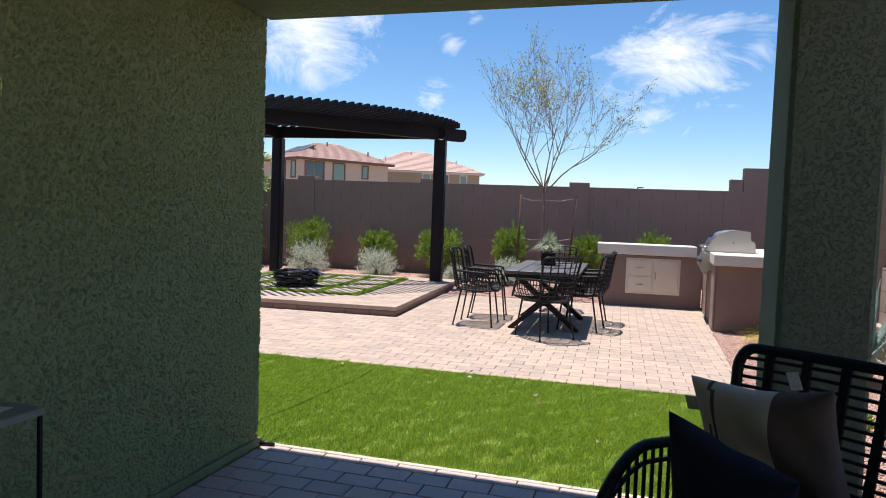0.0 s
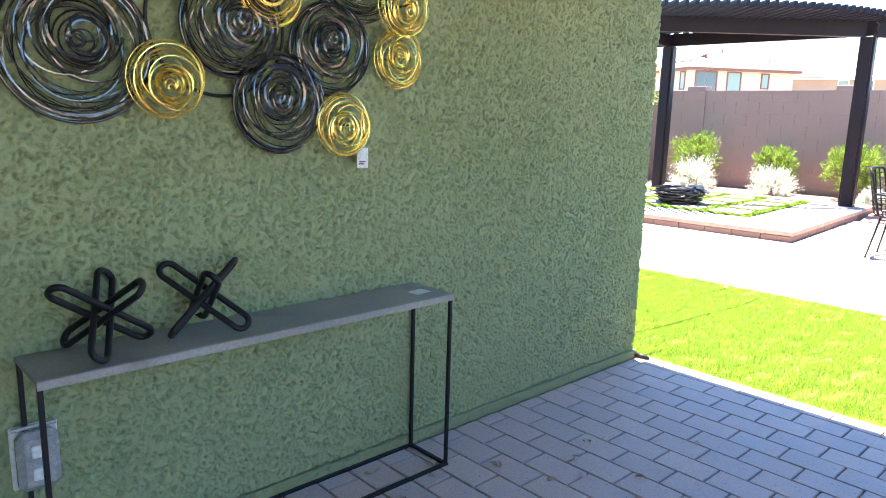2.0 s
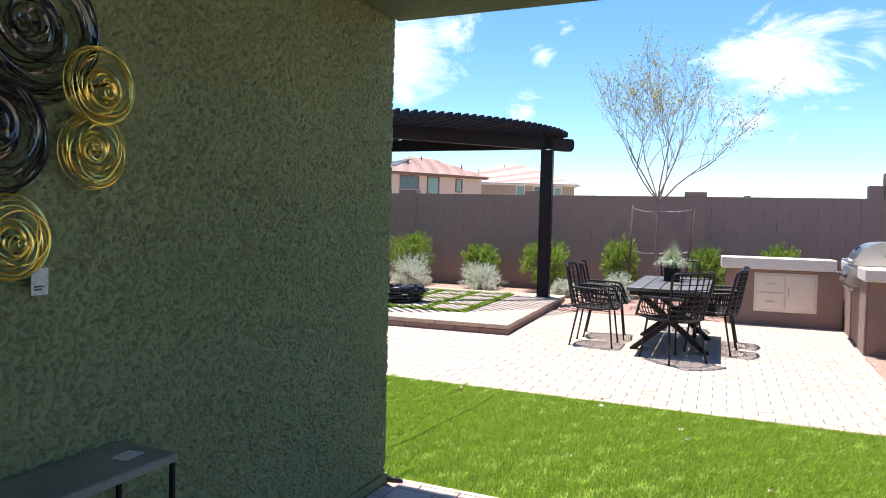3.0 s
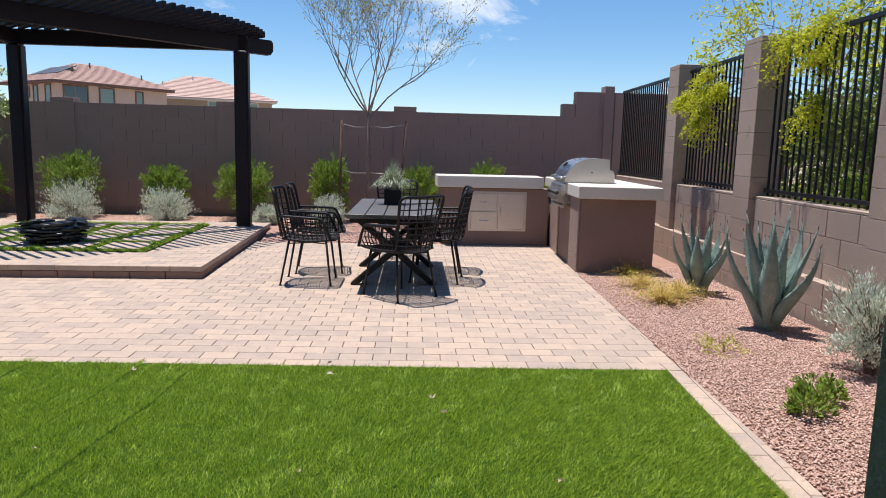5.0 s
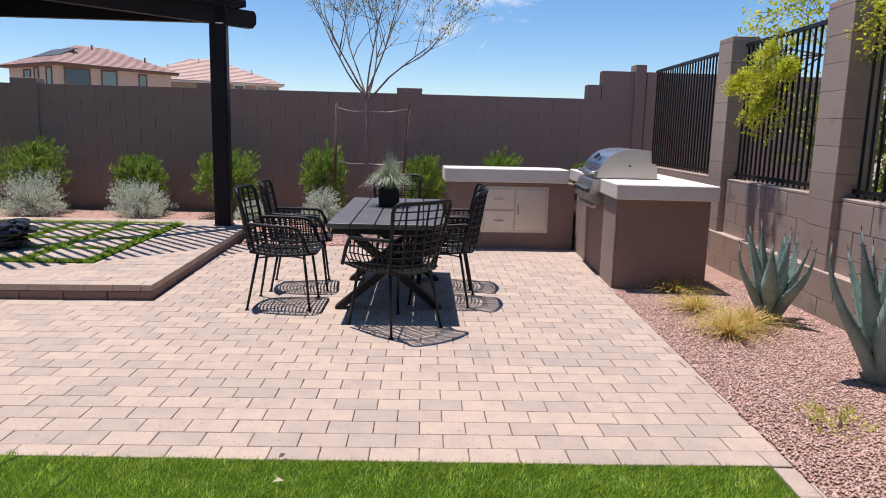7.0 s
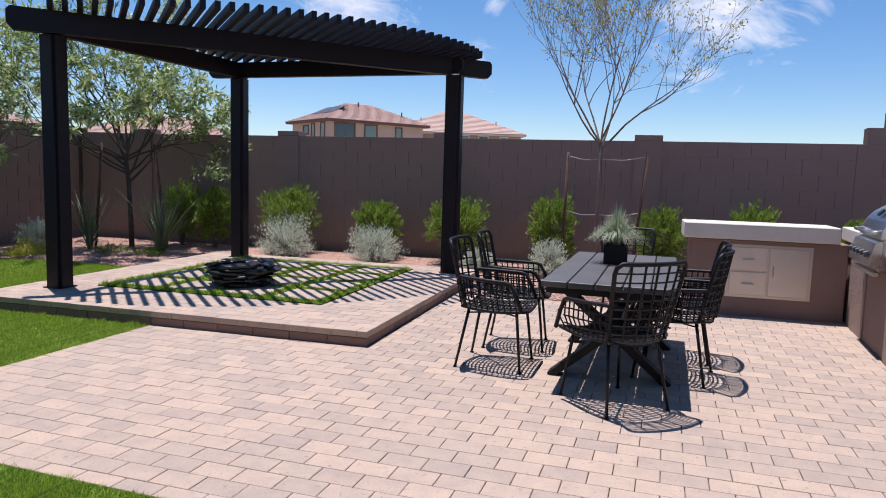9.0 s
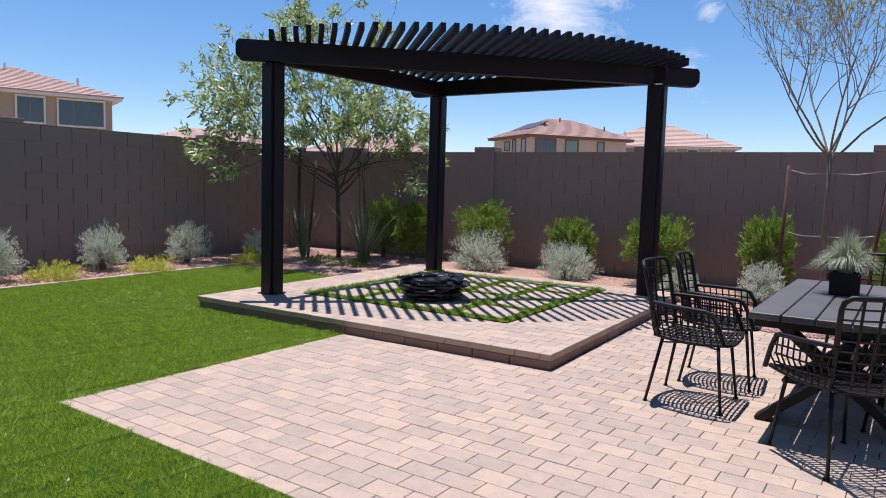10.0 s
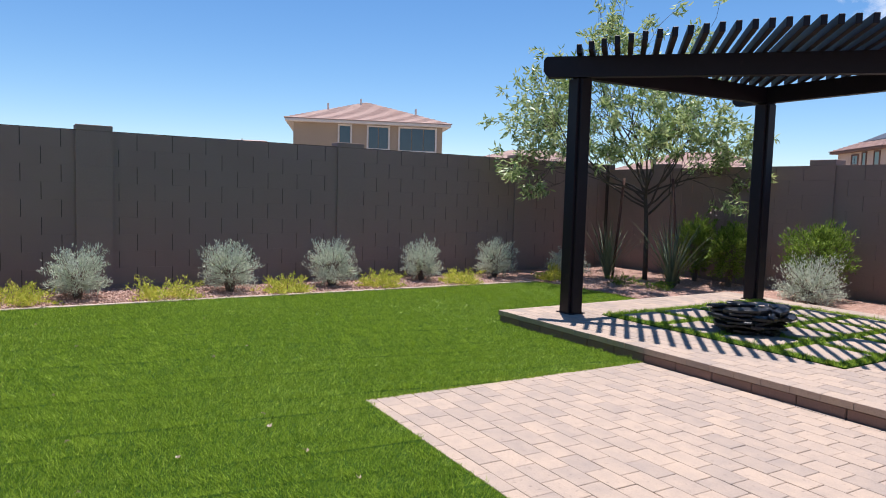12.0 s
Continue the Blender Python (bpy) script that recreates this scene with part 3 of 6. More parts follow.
def build_pergola():
    top = thing("pergola", "dark brown triangular slatted pergola on three posts", "pergola", pose(-4.4, 10.9, 0))
    inv = Matrix.Translation((4.4, -10.9, 0))
    posts = ((-5.585, 9.055), (-5.43, 11.93), (-2.45, 11.82))
    for x, y in posts:
        post = part("post", Geo().box(x - 0.064, x + 0.064, y - 0.064, y + 0.064, PZ, 2.5, 0.004, inv), PERGOLA, top)
        for dx, dy in ((1, 0), (-1, 0), (0, 1), (0, -1)):
            cx, cy = x + dx * 0.064, y + dy * 0.064
            wx, wy = (0.032, 0.068) if dx else (0.068, 0.032)
            part("post_cladding", Geo().box(cx - wx, cx + wx, cy - wy, cy + wy, PZ, 2.49, 0.006, inv), PERGOLA, post)
        part("post_base", Geo().box(x - 0.105, x + 0.105, y - 0.105, y + 0.105, PZ, PZ + 0.012, 0.003, inv), PERGOLA, top)
    # long beam on the open side, two beams along the garden corner
    def beam(a, b, z0, z1, wide):
        a, b = Vector((*a, 0)), Vector((*b, 0))
        ang = math.atan2(b.y - a.y, b.x - a.x)
        run = (b - a).length
        m = inv @ Matrix.Translation(a) @ Matrix.Rotation(ang, 4, "Z")
        h = z1 - z0
        ring = [(-wide / 2, z0), (wide / 2, z0), (wide / 2, z1), (-wide / 2, z1)]
        g = Geo()
        side = [(0.0, z0 + h * 0.28), (0.05, z0), (run - 0.05, z0), (run, z0 + h * 0.28), (run, z1 - h * 0.18), (run - 0.03, z1), (0.03, z1), (0.0, z1 - h * 0.18)]
        n = len(side)
        verts = [(x, -wide / 2, z) for x, z in side] + [(x, wide / 2, z) for x, z in side]
        faces = [(i, (i + 1) % n, n + (i + 1) % n, n + i) for i in range(n)] + [tuple(reversed(range(n))), tuple(n + i for i in range(n))]
        g.add(verts, faces, m)
        part("beam", g, PERGOLA, top)
    beam((-5.80, 8.755), (-2.12, 12.22), 2.497, 2.70, 0.10)
    beam((-5.585, 9.12), (-5.43, 12.10), 2.5, 2.69, 0.09)
    beam((-5.87, 11.945), (-2.36, 11.845), 2.505, 2.697, 0.09)
    # slats at right angles to the long beam
    a, b = Vector((-5.72, 8.83, 0)), Vector((-2.20, 12.145, 0))
    along = (b - a).normalized()
    back = Vector((-along.y, along.x, 0))
    count = 38
    for i in range(count):
        s = 0.24 + ((b - a).length - 0.38) * i / (count - 1)
        p = a + along * s
        # run to whichever corner beam comes first
        k1 = (p.x + 5.56) / max(1e-6, -back.x) + 0.06
        k2 = (11.95 - p.y) / max(1e-6, back.y) + 0.06
        reach = max(0.22, min(k1, k2))
        # the free ends follow a bow that swells out over the terrace
        f = 2 * i / (count - 1) - 1
        ahead = 0.20 + 0.86 * (math.sqrt(1.32 - f * f) - 0.566) / 0.583
        ang = math.atan2(back.y, back.x)
        m = inv @ Matrix.Translation(p) @ Matrix.Rotation(ang, 4, "Z")
        part("slat", Geo().box(-ahead, reach, -0.024, 0.024, 2.702, 2.785, 0.004, m), PERGOLA, top)


build_pergola()


def build_fire_feature():
    rng = np.random.default_rng(4)
    top = thing("fire_pit", "low round stack of black slate slabs on the turf", "fire pit", pose(-4.10, 9.88, PZ + 0.006))
    for layer in range(7):
        n = 9 if layer < 6 else 5
        for i in range(n):
            w = 2 * math.pi * (i + 0.5 * (layer % 2)) / n + rng.uniform(-0.25, 0.25)
            r = (0.17 + 0.018 * layer) * rng.uniform(0.7, 1.2)
            m = pose(r * math.cos(w), r * math.sin(w), layer * 0.036, rng.uniform(-4, 4), rng.uniform(-4, 4), math.degrees(w) + 90 + rng.uniform(-40, 40))
            long, deep = rng.uniform(0.10, 0.22), rng.uniform(0.05, 0.11)
            ring = [(-long, -deep * 0.6), (-long * rng.uniform(0.1, 0.5), -deep), (long * 0.6, -deep * 0.9), (long, -deep * rng.uniform(-0.3, 0.4)), (long * 0.7, deep), (-long * 0.5, deep * rng.uniform(0.6, 1.0))]
            part("slab", Geo().prism(ring, 0.004, rng.uniform(0.020, 0.032), 0.004, m), SLATE, top)
    part("ash_bowl", Geo().tube([(0, 0, 0), (0, 0, 0.20)], 0.15, 14), SLATE, top)


build_fire_feature()

# ---- outdoor kitchen ----


def build_kitchen():
    run = thing("kitchen_counter", "brown stucco counter base with steel doors", "counter", pose(0.24, 11.03, 0))
    part("body", Geo().box(0.02, 1.44, 0.0, 0.42, -0.03, 0.765, 0.01), COUNTER_STUCCO, run)
    # steel door set: two drawers and a door in one surround
    set_x, set_w = 0.37, 0.768
    part("door_surround", Geo().box(set_x, set_x + set_w, -0.008, 0.001, 0.196, 0.72, 0.003), STEEL_MATT, run, "satin steel surround")
    for z0, z1 in ((0.465, 0.695), (0.222, 0.452)):
        drawer = part("drawer", Geo().box(set_x + 0.03, set_x + 0.368, -0.022, -0.009, z0, z1, 0.004), STEEL_MATT, run)
        zc = (z0 + z1) / 2
        part("handle", Geo().tube([(set_x + 0.15, -0.024, zc), (set_x + 0.15, -0.045, zc), (set_x + 0.25, -0.045, zc), (set_x + 0.25, -0.024, zc)], 0.006), STEEL, drawer)
    door = part("door", Geo().box(set_x + 0.385, set_x + 0.74, -0.022, -0.009, 0.222, 0.695, 0.004), STEEL_MATT, run)
    part("handle", Geo().tube([(set_x + 0.42, -0.024, 0.41), (set_x + 0.42, -0.045, 0.41), (set_x + 0.42, -0.045, 0.52), (set_x + 0.42, -0.024, 0.52)], 0.006), STEEL, door)

    grill_base = thing("grill_counter", "brown stucco counter base with a rough-textured side", "counter", BAR)
    part("body", Geo().box(0.015, 0.80, 0.0, 2.42, -0.03, 0.785, 0.01), COUNTER_STUCCO, grill_base)
    for y0, y1 in ((0.003, 0.50), (1.28, 1.97)):
        part("side_panel", Geo().box(-0.001, 0.013, y0, y1, -0.03, 0.784), ROUGH_STUCCO, grill_base, "rough lace-stucco side face")
    part("side_panel", Geo().box(0.009, 0.0148, 0.503, 1.277, -0.03, 0.66), COUNTER_STUCCO, grill_base)
    # one worktop over both, let in round the grill
    slab = thing("worktop", "pale cast concrete worktop with thick square edge", "worktop", pose(0, 0, 0))
    g = Geo().box(0.19, 1.585, 10.965, 11.50, 0.768, 0.92, 0.008)
    part("back_slab", g, CONCRETE, slab)
    part("near_slab", Geo().box(-0.025, 0.835, -0.09, 0.60, 0.787, 0.915, 0.008, BAR), CONCRETE, slab)
    part("rear_slab", Geo().box(0.56, 0.835, 0.603, 2.45, 0.787, 0.915, 0.008, BAR), CONCRETE, slab)
    part("corner_slab", Geo().box(-0.022, 0.557, 1.42, 2.45, 0.787, 0.913, 0.008, BAR), CONCRETE, slab)

    grill = thing("gas_grill", "brushed stainless steel built-in gas grill, hood closed", "grill", BAR @ pose(-0.06, 0.62, 0.787))
    part("firebox", Geo().box(0.02, 0.615, 0.0, 0.78, -0.11, 0.13, 0.006), STEEL, grill)
    # hood: quarter-round front, flat top, sloped back
    outline = [(0.0, 0.135), (0.56, 0.135), (0.555, 0.235), (0.535, 0.275), (0.50, 0.278), (0.49, 0.395), (0.36, 0.407), (0.26, 0.400), (0.17, 0.375), (0.10, 0.33), (0.045, 0.265), (0.012, 0.20)]
    n = len(outline)
    hood = Geo()
    verts = [(x, y, z) for y in (0.012, 0.768) for x, z in outline]
    hood.add(verts, [(i, n + i, n + (i + 1) % n, (i + 1) % n) for i in range(n)])
    part("hood", hood, STEEL, grill)
    for y0, y1 in ((-0.006, 0.011), (0.769, 0.786)):
        cheek = Geo()
        cheek.add([(x, y, z) for y in (y0, y1) for x, z in outline], [(i, n + i, n + (i + 1) % n, (i + 1) % n) for i in range(n)] + [tuple(range(n)), tuple(n + i for i in reversed(range(n)))])
        part("hood_end", cheek, STEEL_MATT, grill)
    part("hood_handle", Geo().tube([(0.02, 0.06, 0.19), (-0.045, 0.06, 0.175), (-0.045, 0.72, 0.175), (0.02, 0.72, 0.19)], 0.013, 8), STEEL, grill, "chrome tube handle", True)
    part("thermometer", Geo().tube([(0.075, 0.39, 0.32), (0.060, 0.39, 0.335)], 0.035, 14), DARK_STEEL, grill)
    part("lock_hole", Geo().tube([(0.30, -0.007, 0.25), (0.30, -0.014, 0.25)], 0.010, 8), DARK_STEEL, grill)
    panel = Geo()
    panel.add([(0.02, y, z) if k == 0 else (x, y, z) for y in (0.0, 0.78) for k, (x, z) in enumerate(((0.02, -0.12), (-0.075, -0.075), (-0.03, 0.10), (0.02, 0.12)))], [(0, 1, 2, 3), (7, 6, 5, 4), (0, 4, 5, 1), (1, 5, 6, 2), (2, 6, 7, 3), (3, 7, 4, 0)])
    part("control_panel", panel, STEEL, grill)
    for i in range(5):
        y = 0.10 + i * 0.145
        knob = part("knob", Geo().tube([(-0.052, y, 0.015), (-0.085, y, 0.006)], [0.028, 0.022], 12), DARK_STEEL, grill, "dark round knob")
    part("drip_tray", Geo().box(-0.03, 0.015, 0.02, 0.76, -0.155, -0.125, 0.004), STEEL_MATT, grill)


build_kitchen()

# ---- iron fence on the low wall ----


def build_fence():
    spans = ((-0.57, 1.245), (1.615, 3.425), (3.795, 6.55), (-3.03, -1.01), (-5.4, -3.47))
    for y0, y1 in spans:
        top = thing("fence", "black iron picket fence panel on a low wall", "fence", SIDE @ pose(0.09, y0, 0.9), "fence panels")
        long = y1 - y0
        for z in (0.045, 1.36):
            part("rail", Geo().box(-0.018, 0.018, 0, long, z - 0.018, z + 0.018, 0.003), BLACK_METAL, top)
        count = int(long / 0.098)
        mesh = Geo().box(-0.009, 0.009, -0.009, 0.009, 0.0, 1.385, 0.002).mesh("picket", BLACK_METAL)
        for i in range(count):
            picket = part("picket", mesh, None, top)
            picket.location = (0, long * (i + 0.5) / count, 0)


build_fence()

# ---- dining set ----


def rod(g, pts, r=0.006, sides=5):
    return g.tube(pts, r, sides)


def build_dining_chair(m):
    top = thing("dining_chair", "black woven wicker armchair with thin metal legs", "chair", m, "chairs round the table")
    seat_z, back_z = 0.43, 0.87
    # back leans: half-width and depth by height
    def back_at(u, v):
        # u across -1..1, v up 0..1
        half = 0.195 + 0.050 * v
        z = seat_z + (back_z - seat_z) * v
        y = -0.20 - 0.10 * v + 0.05 * (1 - u * u) * -1 * (1 - 0.5 * v)
        return Vector((u * half, y + 0.03 * abs(u) ** 2, z))
    # back
    rim = [back_at(-1, v / 8) for v in range(8)] + [back_at(-0.97, 0.95), back_at(-0.86, 1.0)] + [back_at(u / 4, 1.0) for u in range(-3, 4)] + [back_at(0.86, 1.0), back_at(0.97, 0.95)] + [back_at(1, v / 8) for v in range(7, -1, -1)]
    rim_part = part("backrest", Geo().tube(rim, 0.013, 7), WICKER, top, "thick wrapped rim", True)
    for i in range(5):
        u = -0.66 + 0.33 * i
        part("upright_strand", rod(Geo(), [back_at(u, v / 6) for v in range(7)], 0.0072), WICKER, rim_part)
    for i in range(8):
        v = 0.07 + 0.116 * i
        for off in ((-0.016, 0.016) if i < 2 else (0.0,)):
            part("cross_strand", rod(Geo(), [back_at(u / 4, v + off) for u in range(-4, 5)], 0.005), WICKER, rim_part)
    # seat
    def seat_at(u, w):
        half = 0.185 + 0.045 * w
        return Vector((u * half, -0.20 + 0.44 * w - 0.04 * (1 - u * u) * (1 - w), seat_z - 0.025 * (1 - u * u) - 0.02 * math.sin(w * math.pi)))
    edge = [seat_at(-1, w / 6) for w in range(7)] + [seat_at(u / 3, 1.02) for u in range(-2, 3)] + [seat_at(1, w / 6) for w in range(6, -1, -1)]
    seat = part("seat", Geo().tube(edge, 0.012, 6), WICKER, top, "", True)
    for i in range(7):
        part("long_strand", rod(Geo(), [seat_at(-0.84 + 0.28 * i, w / 4) for w in range(5)], 0.006), WICKER, seat)
    for i in range(17):
        part("cross_strand", rod(Geo(), [seat_at(u / 3, 0.03 + i * 0.058) for u in range(-3, 4)], 0.0075, 4), WICKER, seat)
    # arms: rail from the back down to the seat's front, filled with rods
    for s in (-1, 1):
        def arm_top(k):
            y = -0.23 + 0.46 * k
            z = 0.635 - 0.02 * k if k < 0.8 else 0.619 - 0.19 * ((k - 0.8) / 0.2) ** 1.6
            return Vector((s * (0.215 + 0.055 * math.sin(min(1, k * 1.2) * math.pi * 0.6)), y, z))
        def arm_low(k):
            p = seat_at(s, k)
            return p + Vector((0, 0, 0.005))
        rail = [arm_top(k / 12) for k in range(13)]
        arm = part("arm", Geo().tube(rail, 0.013, 6), WICKER, top, "", True)
        for i in range(10):
            k = 0.06 + i * 0.092
            a, b = arm_low(k), arm_top(k)
            part("upright_strand", rod(Geo(), [a, (a + b) / 2 + Vector((s * 0.025, 0, 0)), b], 0.005), WICKER, arm)
        for h in (0.25, 0.5, 0.75):
            part("cross_strand", rod(Geo(), [arm_low(k / 6) * (1 - h) + arm_top(k / 6) * h + Vector((s * 0.02, 0, 0)) for k in range(6)], 0.005), WICKER, arm)
    # legs with feet and a brace
    for sx in (-1, 1):
        for sy, y0, y1 in ((-1, -0.15, -0.225), (1, 0.18, 0.225)):
            foot = Vector((sx * 0.215, y1, 0.0))
            leg = part("leg", Geo().tube([(sx * 0.17, y0, seat_z - 0.02), (foot.x, foot.y, 0.012)], [0.011, 0.009], 7), BLACK_METAL, top, "", True)
            part("foot_pad", Geo().tube([foot, foot + Vector((0, 0, 0.014))], 0.015, 8), BLACK_METAL, leg)
    part("brace", Geo().tube([(-0.175, -0.16, 0.385), (0, 0, 0.375), (0.175, 0.19, 0.385)], 0.006, 5), BLACK_METAL, top)
    part("brace", Geo().tube([(0.175, -0.16, 0.385), (0, 0, 0.371), (-0.175, 0.19, 0.385)], 0.006, 5), BLACK_METAL, top)
    return top


first_chair = build_dining_chair(pose(-1.17, 8.40, 0, 0, 0, -92))
for x, y, turn in ((-1.13, 9.02, -86), (-0.335, 7.80, 40), (0.03, 8.56, 79), (0.08, 9.13, 85), (-0.33, 10.02, 182)):
    copy_thing(first_chair, pose(x, y, 0, 0, 0, turn))


def build_table():
    top = thing("dining_table", "charcoal plank outdoor table on crossed black legs", "table", pose(-0.365, 8.80, 0, 0, 0, -2))
    half_x, half_y = 0.405, 0.92
    count = 5
    w = 2 * half_x / count
    for i in range(count):
        x0 = -half_x + i * w
        part("plank", Geo().box(x0 + 0.004, x0 + w - 0.004, -half_y, half_y, 0.652, 0.69, 0.004), TABLE_WOOD, top)
    for y in (-half_y + 0.06, 0, half_y - 0.06):
        part("cleat", Geo().box(-half_x + 0.03, half_x - 0.03, y - 0.035, y + 0.035, 0.612, 0.651, 0.003), TABLE_BASE, top)
    for y in (-0.5, 0.5):
        for s in (-1, 1):
            part("leg", Geo().bar((s * 0.38, y + s * 0.021, 0.0), (-s * 0.34, y + s * 0.021, 0.612), 0.115, 0.05, 0.004), TABLE_BASE, top)
    part("stretcher", Geo().box(-0.04, 0.04, -0.5, 0.5, 0.27, 0.34, 0.004), TABLE_BASE, top)


build_table()


def grass_tuft(rng, count, spread, height, width, droop):
    """Arching blades from one root, as strips of three quads."""
    quads = []
    for _ in range(count):
        a = rng.uniform(0, 2 * math.pi)
        lean = rng.uniform(0.05, 1.0)
        out = np.array([math.cos(a), math.sin(a), 0.0])
        side = np.array([-out[1], out[0], 0.0]) * width
        h = height * rng.uniform(0.7, 1.1)
        root = out * rng.uniform(0, 0.03)
        last = None
        for k in range(4):
            t = k / 3
            p = root + out * spread * lean * t ** 1.4 + np.array([0, 0, h * (t - droop * lean * t ** 2.4)])
            half = side * (1 - t) ** 0.7
            now = (p - half, p + half)
            if last is not None:
                quads.append([last[0], last[1], now[1], now[0]])
            last = now
    return np.array(quads)


def build_table_plant():
    rng = np.random.default_rng(9)
    top = thing("potted_grass", "grey-green grass in a dark square pot on the table", "plant", pose(-0.40, 9.02, 0.69))
    pot = Geo()
    for x0, x1, y0, y1 in ((-0.085, 0.085, -0.085, -0.075), (-0.085, 0.085, 0.075, 0.085), (-0.085, -0.075, -0.074, 0.074), (0.075, 0.085, -0.074, 0.074)):
        pot.box(x0, x1, y0, y1, 0.0, 0.145, 0.002)
    part("pot", pot, BLACK_METAL, top)
    part("soil", Geo().box(-0.074, 0.074, -0.074, 0.074, 0.004, 0.12), GROUT, top)
    blades = part("grass_blades", soup("grass_blades", grass_tuft(rng, 1000, 0.26, 0.36, 0.0038, 0.95), 4, TUFT), None, top)
    blades.location = (0, 0, 0.12)


build_table_plant()

# ---- things on the patio ----


def build_edging_end():
    end = thing("edging_end", "short black plastic edging end at the wall foot", "edging", PATIO @ pose(0.012, 0.004, 0.002, 0, 0, -8))
    part("strip", Geo().tube([(0.0, -0.012, 0.016), (0.03, 0.0, 0.014), (0.075, 0.012, 0.010)], [0.014, 0.013, 0.008], 7), BLACK_METAL, end, "", True)


build_edging_end()


def build_console():
    top = thing("console_table", "slim grey metal console table on thin black legs", "table", PATIO @ pose(0.006, -2.905, 0))
    deep, long, z = 0.214, 1.302, 0.654
    part("tabletop", Geo().box(0, deep, 0, long, z - 0.014, z, 0.002), CONSOLE_TOP, top, "scuffed grey sheet-metal top")
    part("lip", Geo().box(deep + 0.0005, deep + 0.004, 0, long, z - 0.022, z - 0.001, 0.001), CONSOLE_TOP, top)
    for x in (0.008, deep - 0.008):
        for y in (0.008, long - 0.008):
            part("leg", Geo().box(x - 0.006, x + 0.006, y - 0.006, y + 0.006, 0.012, z - 0.015, 0.001), BLACK_METAL, top)
        part("foot_rail", Geo().box(x - 0.008, x + 0.008, 0.0, long, 0.0, 0.0115, 0.001), BLACK_METAL, top)
    for y in (0.008, long - 0.008):
        part("foot_rail", Geo().box(0.0165, deep - 0.0165, y - 0.008, y + 0.008, 0.0, 0.0115, 0.001), BLACK_METAL, top)
    tag = thing("paper_tag", "small white paper label lying on the console", "label", PATIO @ pose(0.13, -1.685, z + 0.001, 0, 0, 8))
    part("sheet", Geo().box(-0.025, 0.025, -0.035, 0.035, 0, 0.0012), PAPER, tag)


build_console()


def link_loop(long, wide, n=9):
    """A stretched ring: two straight sides, two half-circle ends."""
    pts = []
    for k in range(n + 1):
        a = math.pi * k / n - math.pi / 2
        pts.append((long / 2 - wide / 2 + math.cos(a) * wide / 2, math.sin(a) * wide / 2, 0))
    return pts + [(-x, -y, 0) for x, y, _ in pts]


def build_knot(x, y, turn, flip=False):
    top = thing("knot_sculpture", "black rough metal knot of three crossed links on the console", "sculpture", PATIO @ pose(x, y, 0.654, 0, 0, turn), "knot sculptures")
    # three axes at right angles, all leaning alike, each link lying in the plane of two
    axes = [Vector((math.cos(a) * 0.8165, math.sin(a) * 0.8165, 0.5774)) for a in (0.0, 2.0944, 4.1888)]
    long = 0.284
    for i in range(3):
        ax, ay = axes[i], axes[(i - 1 if flip else i + 1) % 3]
        az = ax.cross(ay)
        m = Matrix(((ax.x, ay.x, az.x, 0), (ax.y, ay.y, az.y, 0), (ax.z, ay.z, az.z, long / 2 * 0.5774 + 0.022), (0, 0, 0, 1)))
        part("link", Geo().tube(link_loop(long, 0.046), 0.0088, 8, True, m), BLACK_METAL, top, "", True)
    return top


build_knot(0.115, -2.725, 37)
build_knot(0.105, -2.455, -13, True)

# wire discs: place along the wall, height, radius, gold or black
DISCS = [(-2.715, 1.41, 0.183, 0), (-2.522, 1.342, 0.099, 1), (-2.322, 1.498, 0.141, 0), (-2.211, 1.602, 0.100, 1), (-1.888, 1.735, 0.186, 0), (-1.743, 1.613, 0.098, 1),
         (-1.744, 1.448, 0.096, 1), (-1.987, 1.460, 0.142, 0), (-2.171, 1.291, 0.147, 0), (-1.960, 1.231, 0.099, 1), (-2.49, 1.665, 0.11, 0), (-2.36, 1.80, 0.10, 1), (-2.12, 1.86, 0.15, 0), (-2.83, 1.62, 0.10, 1)]


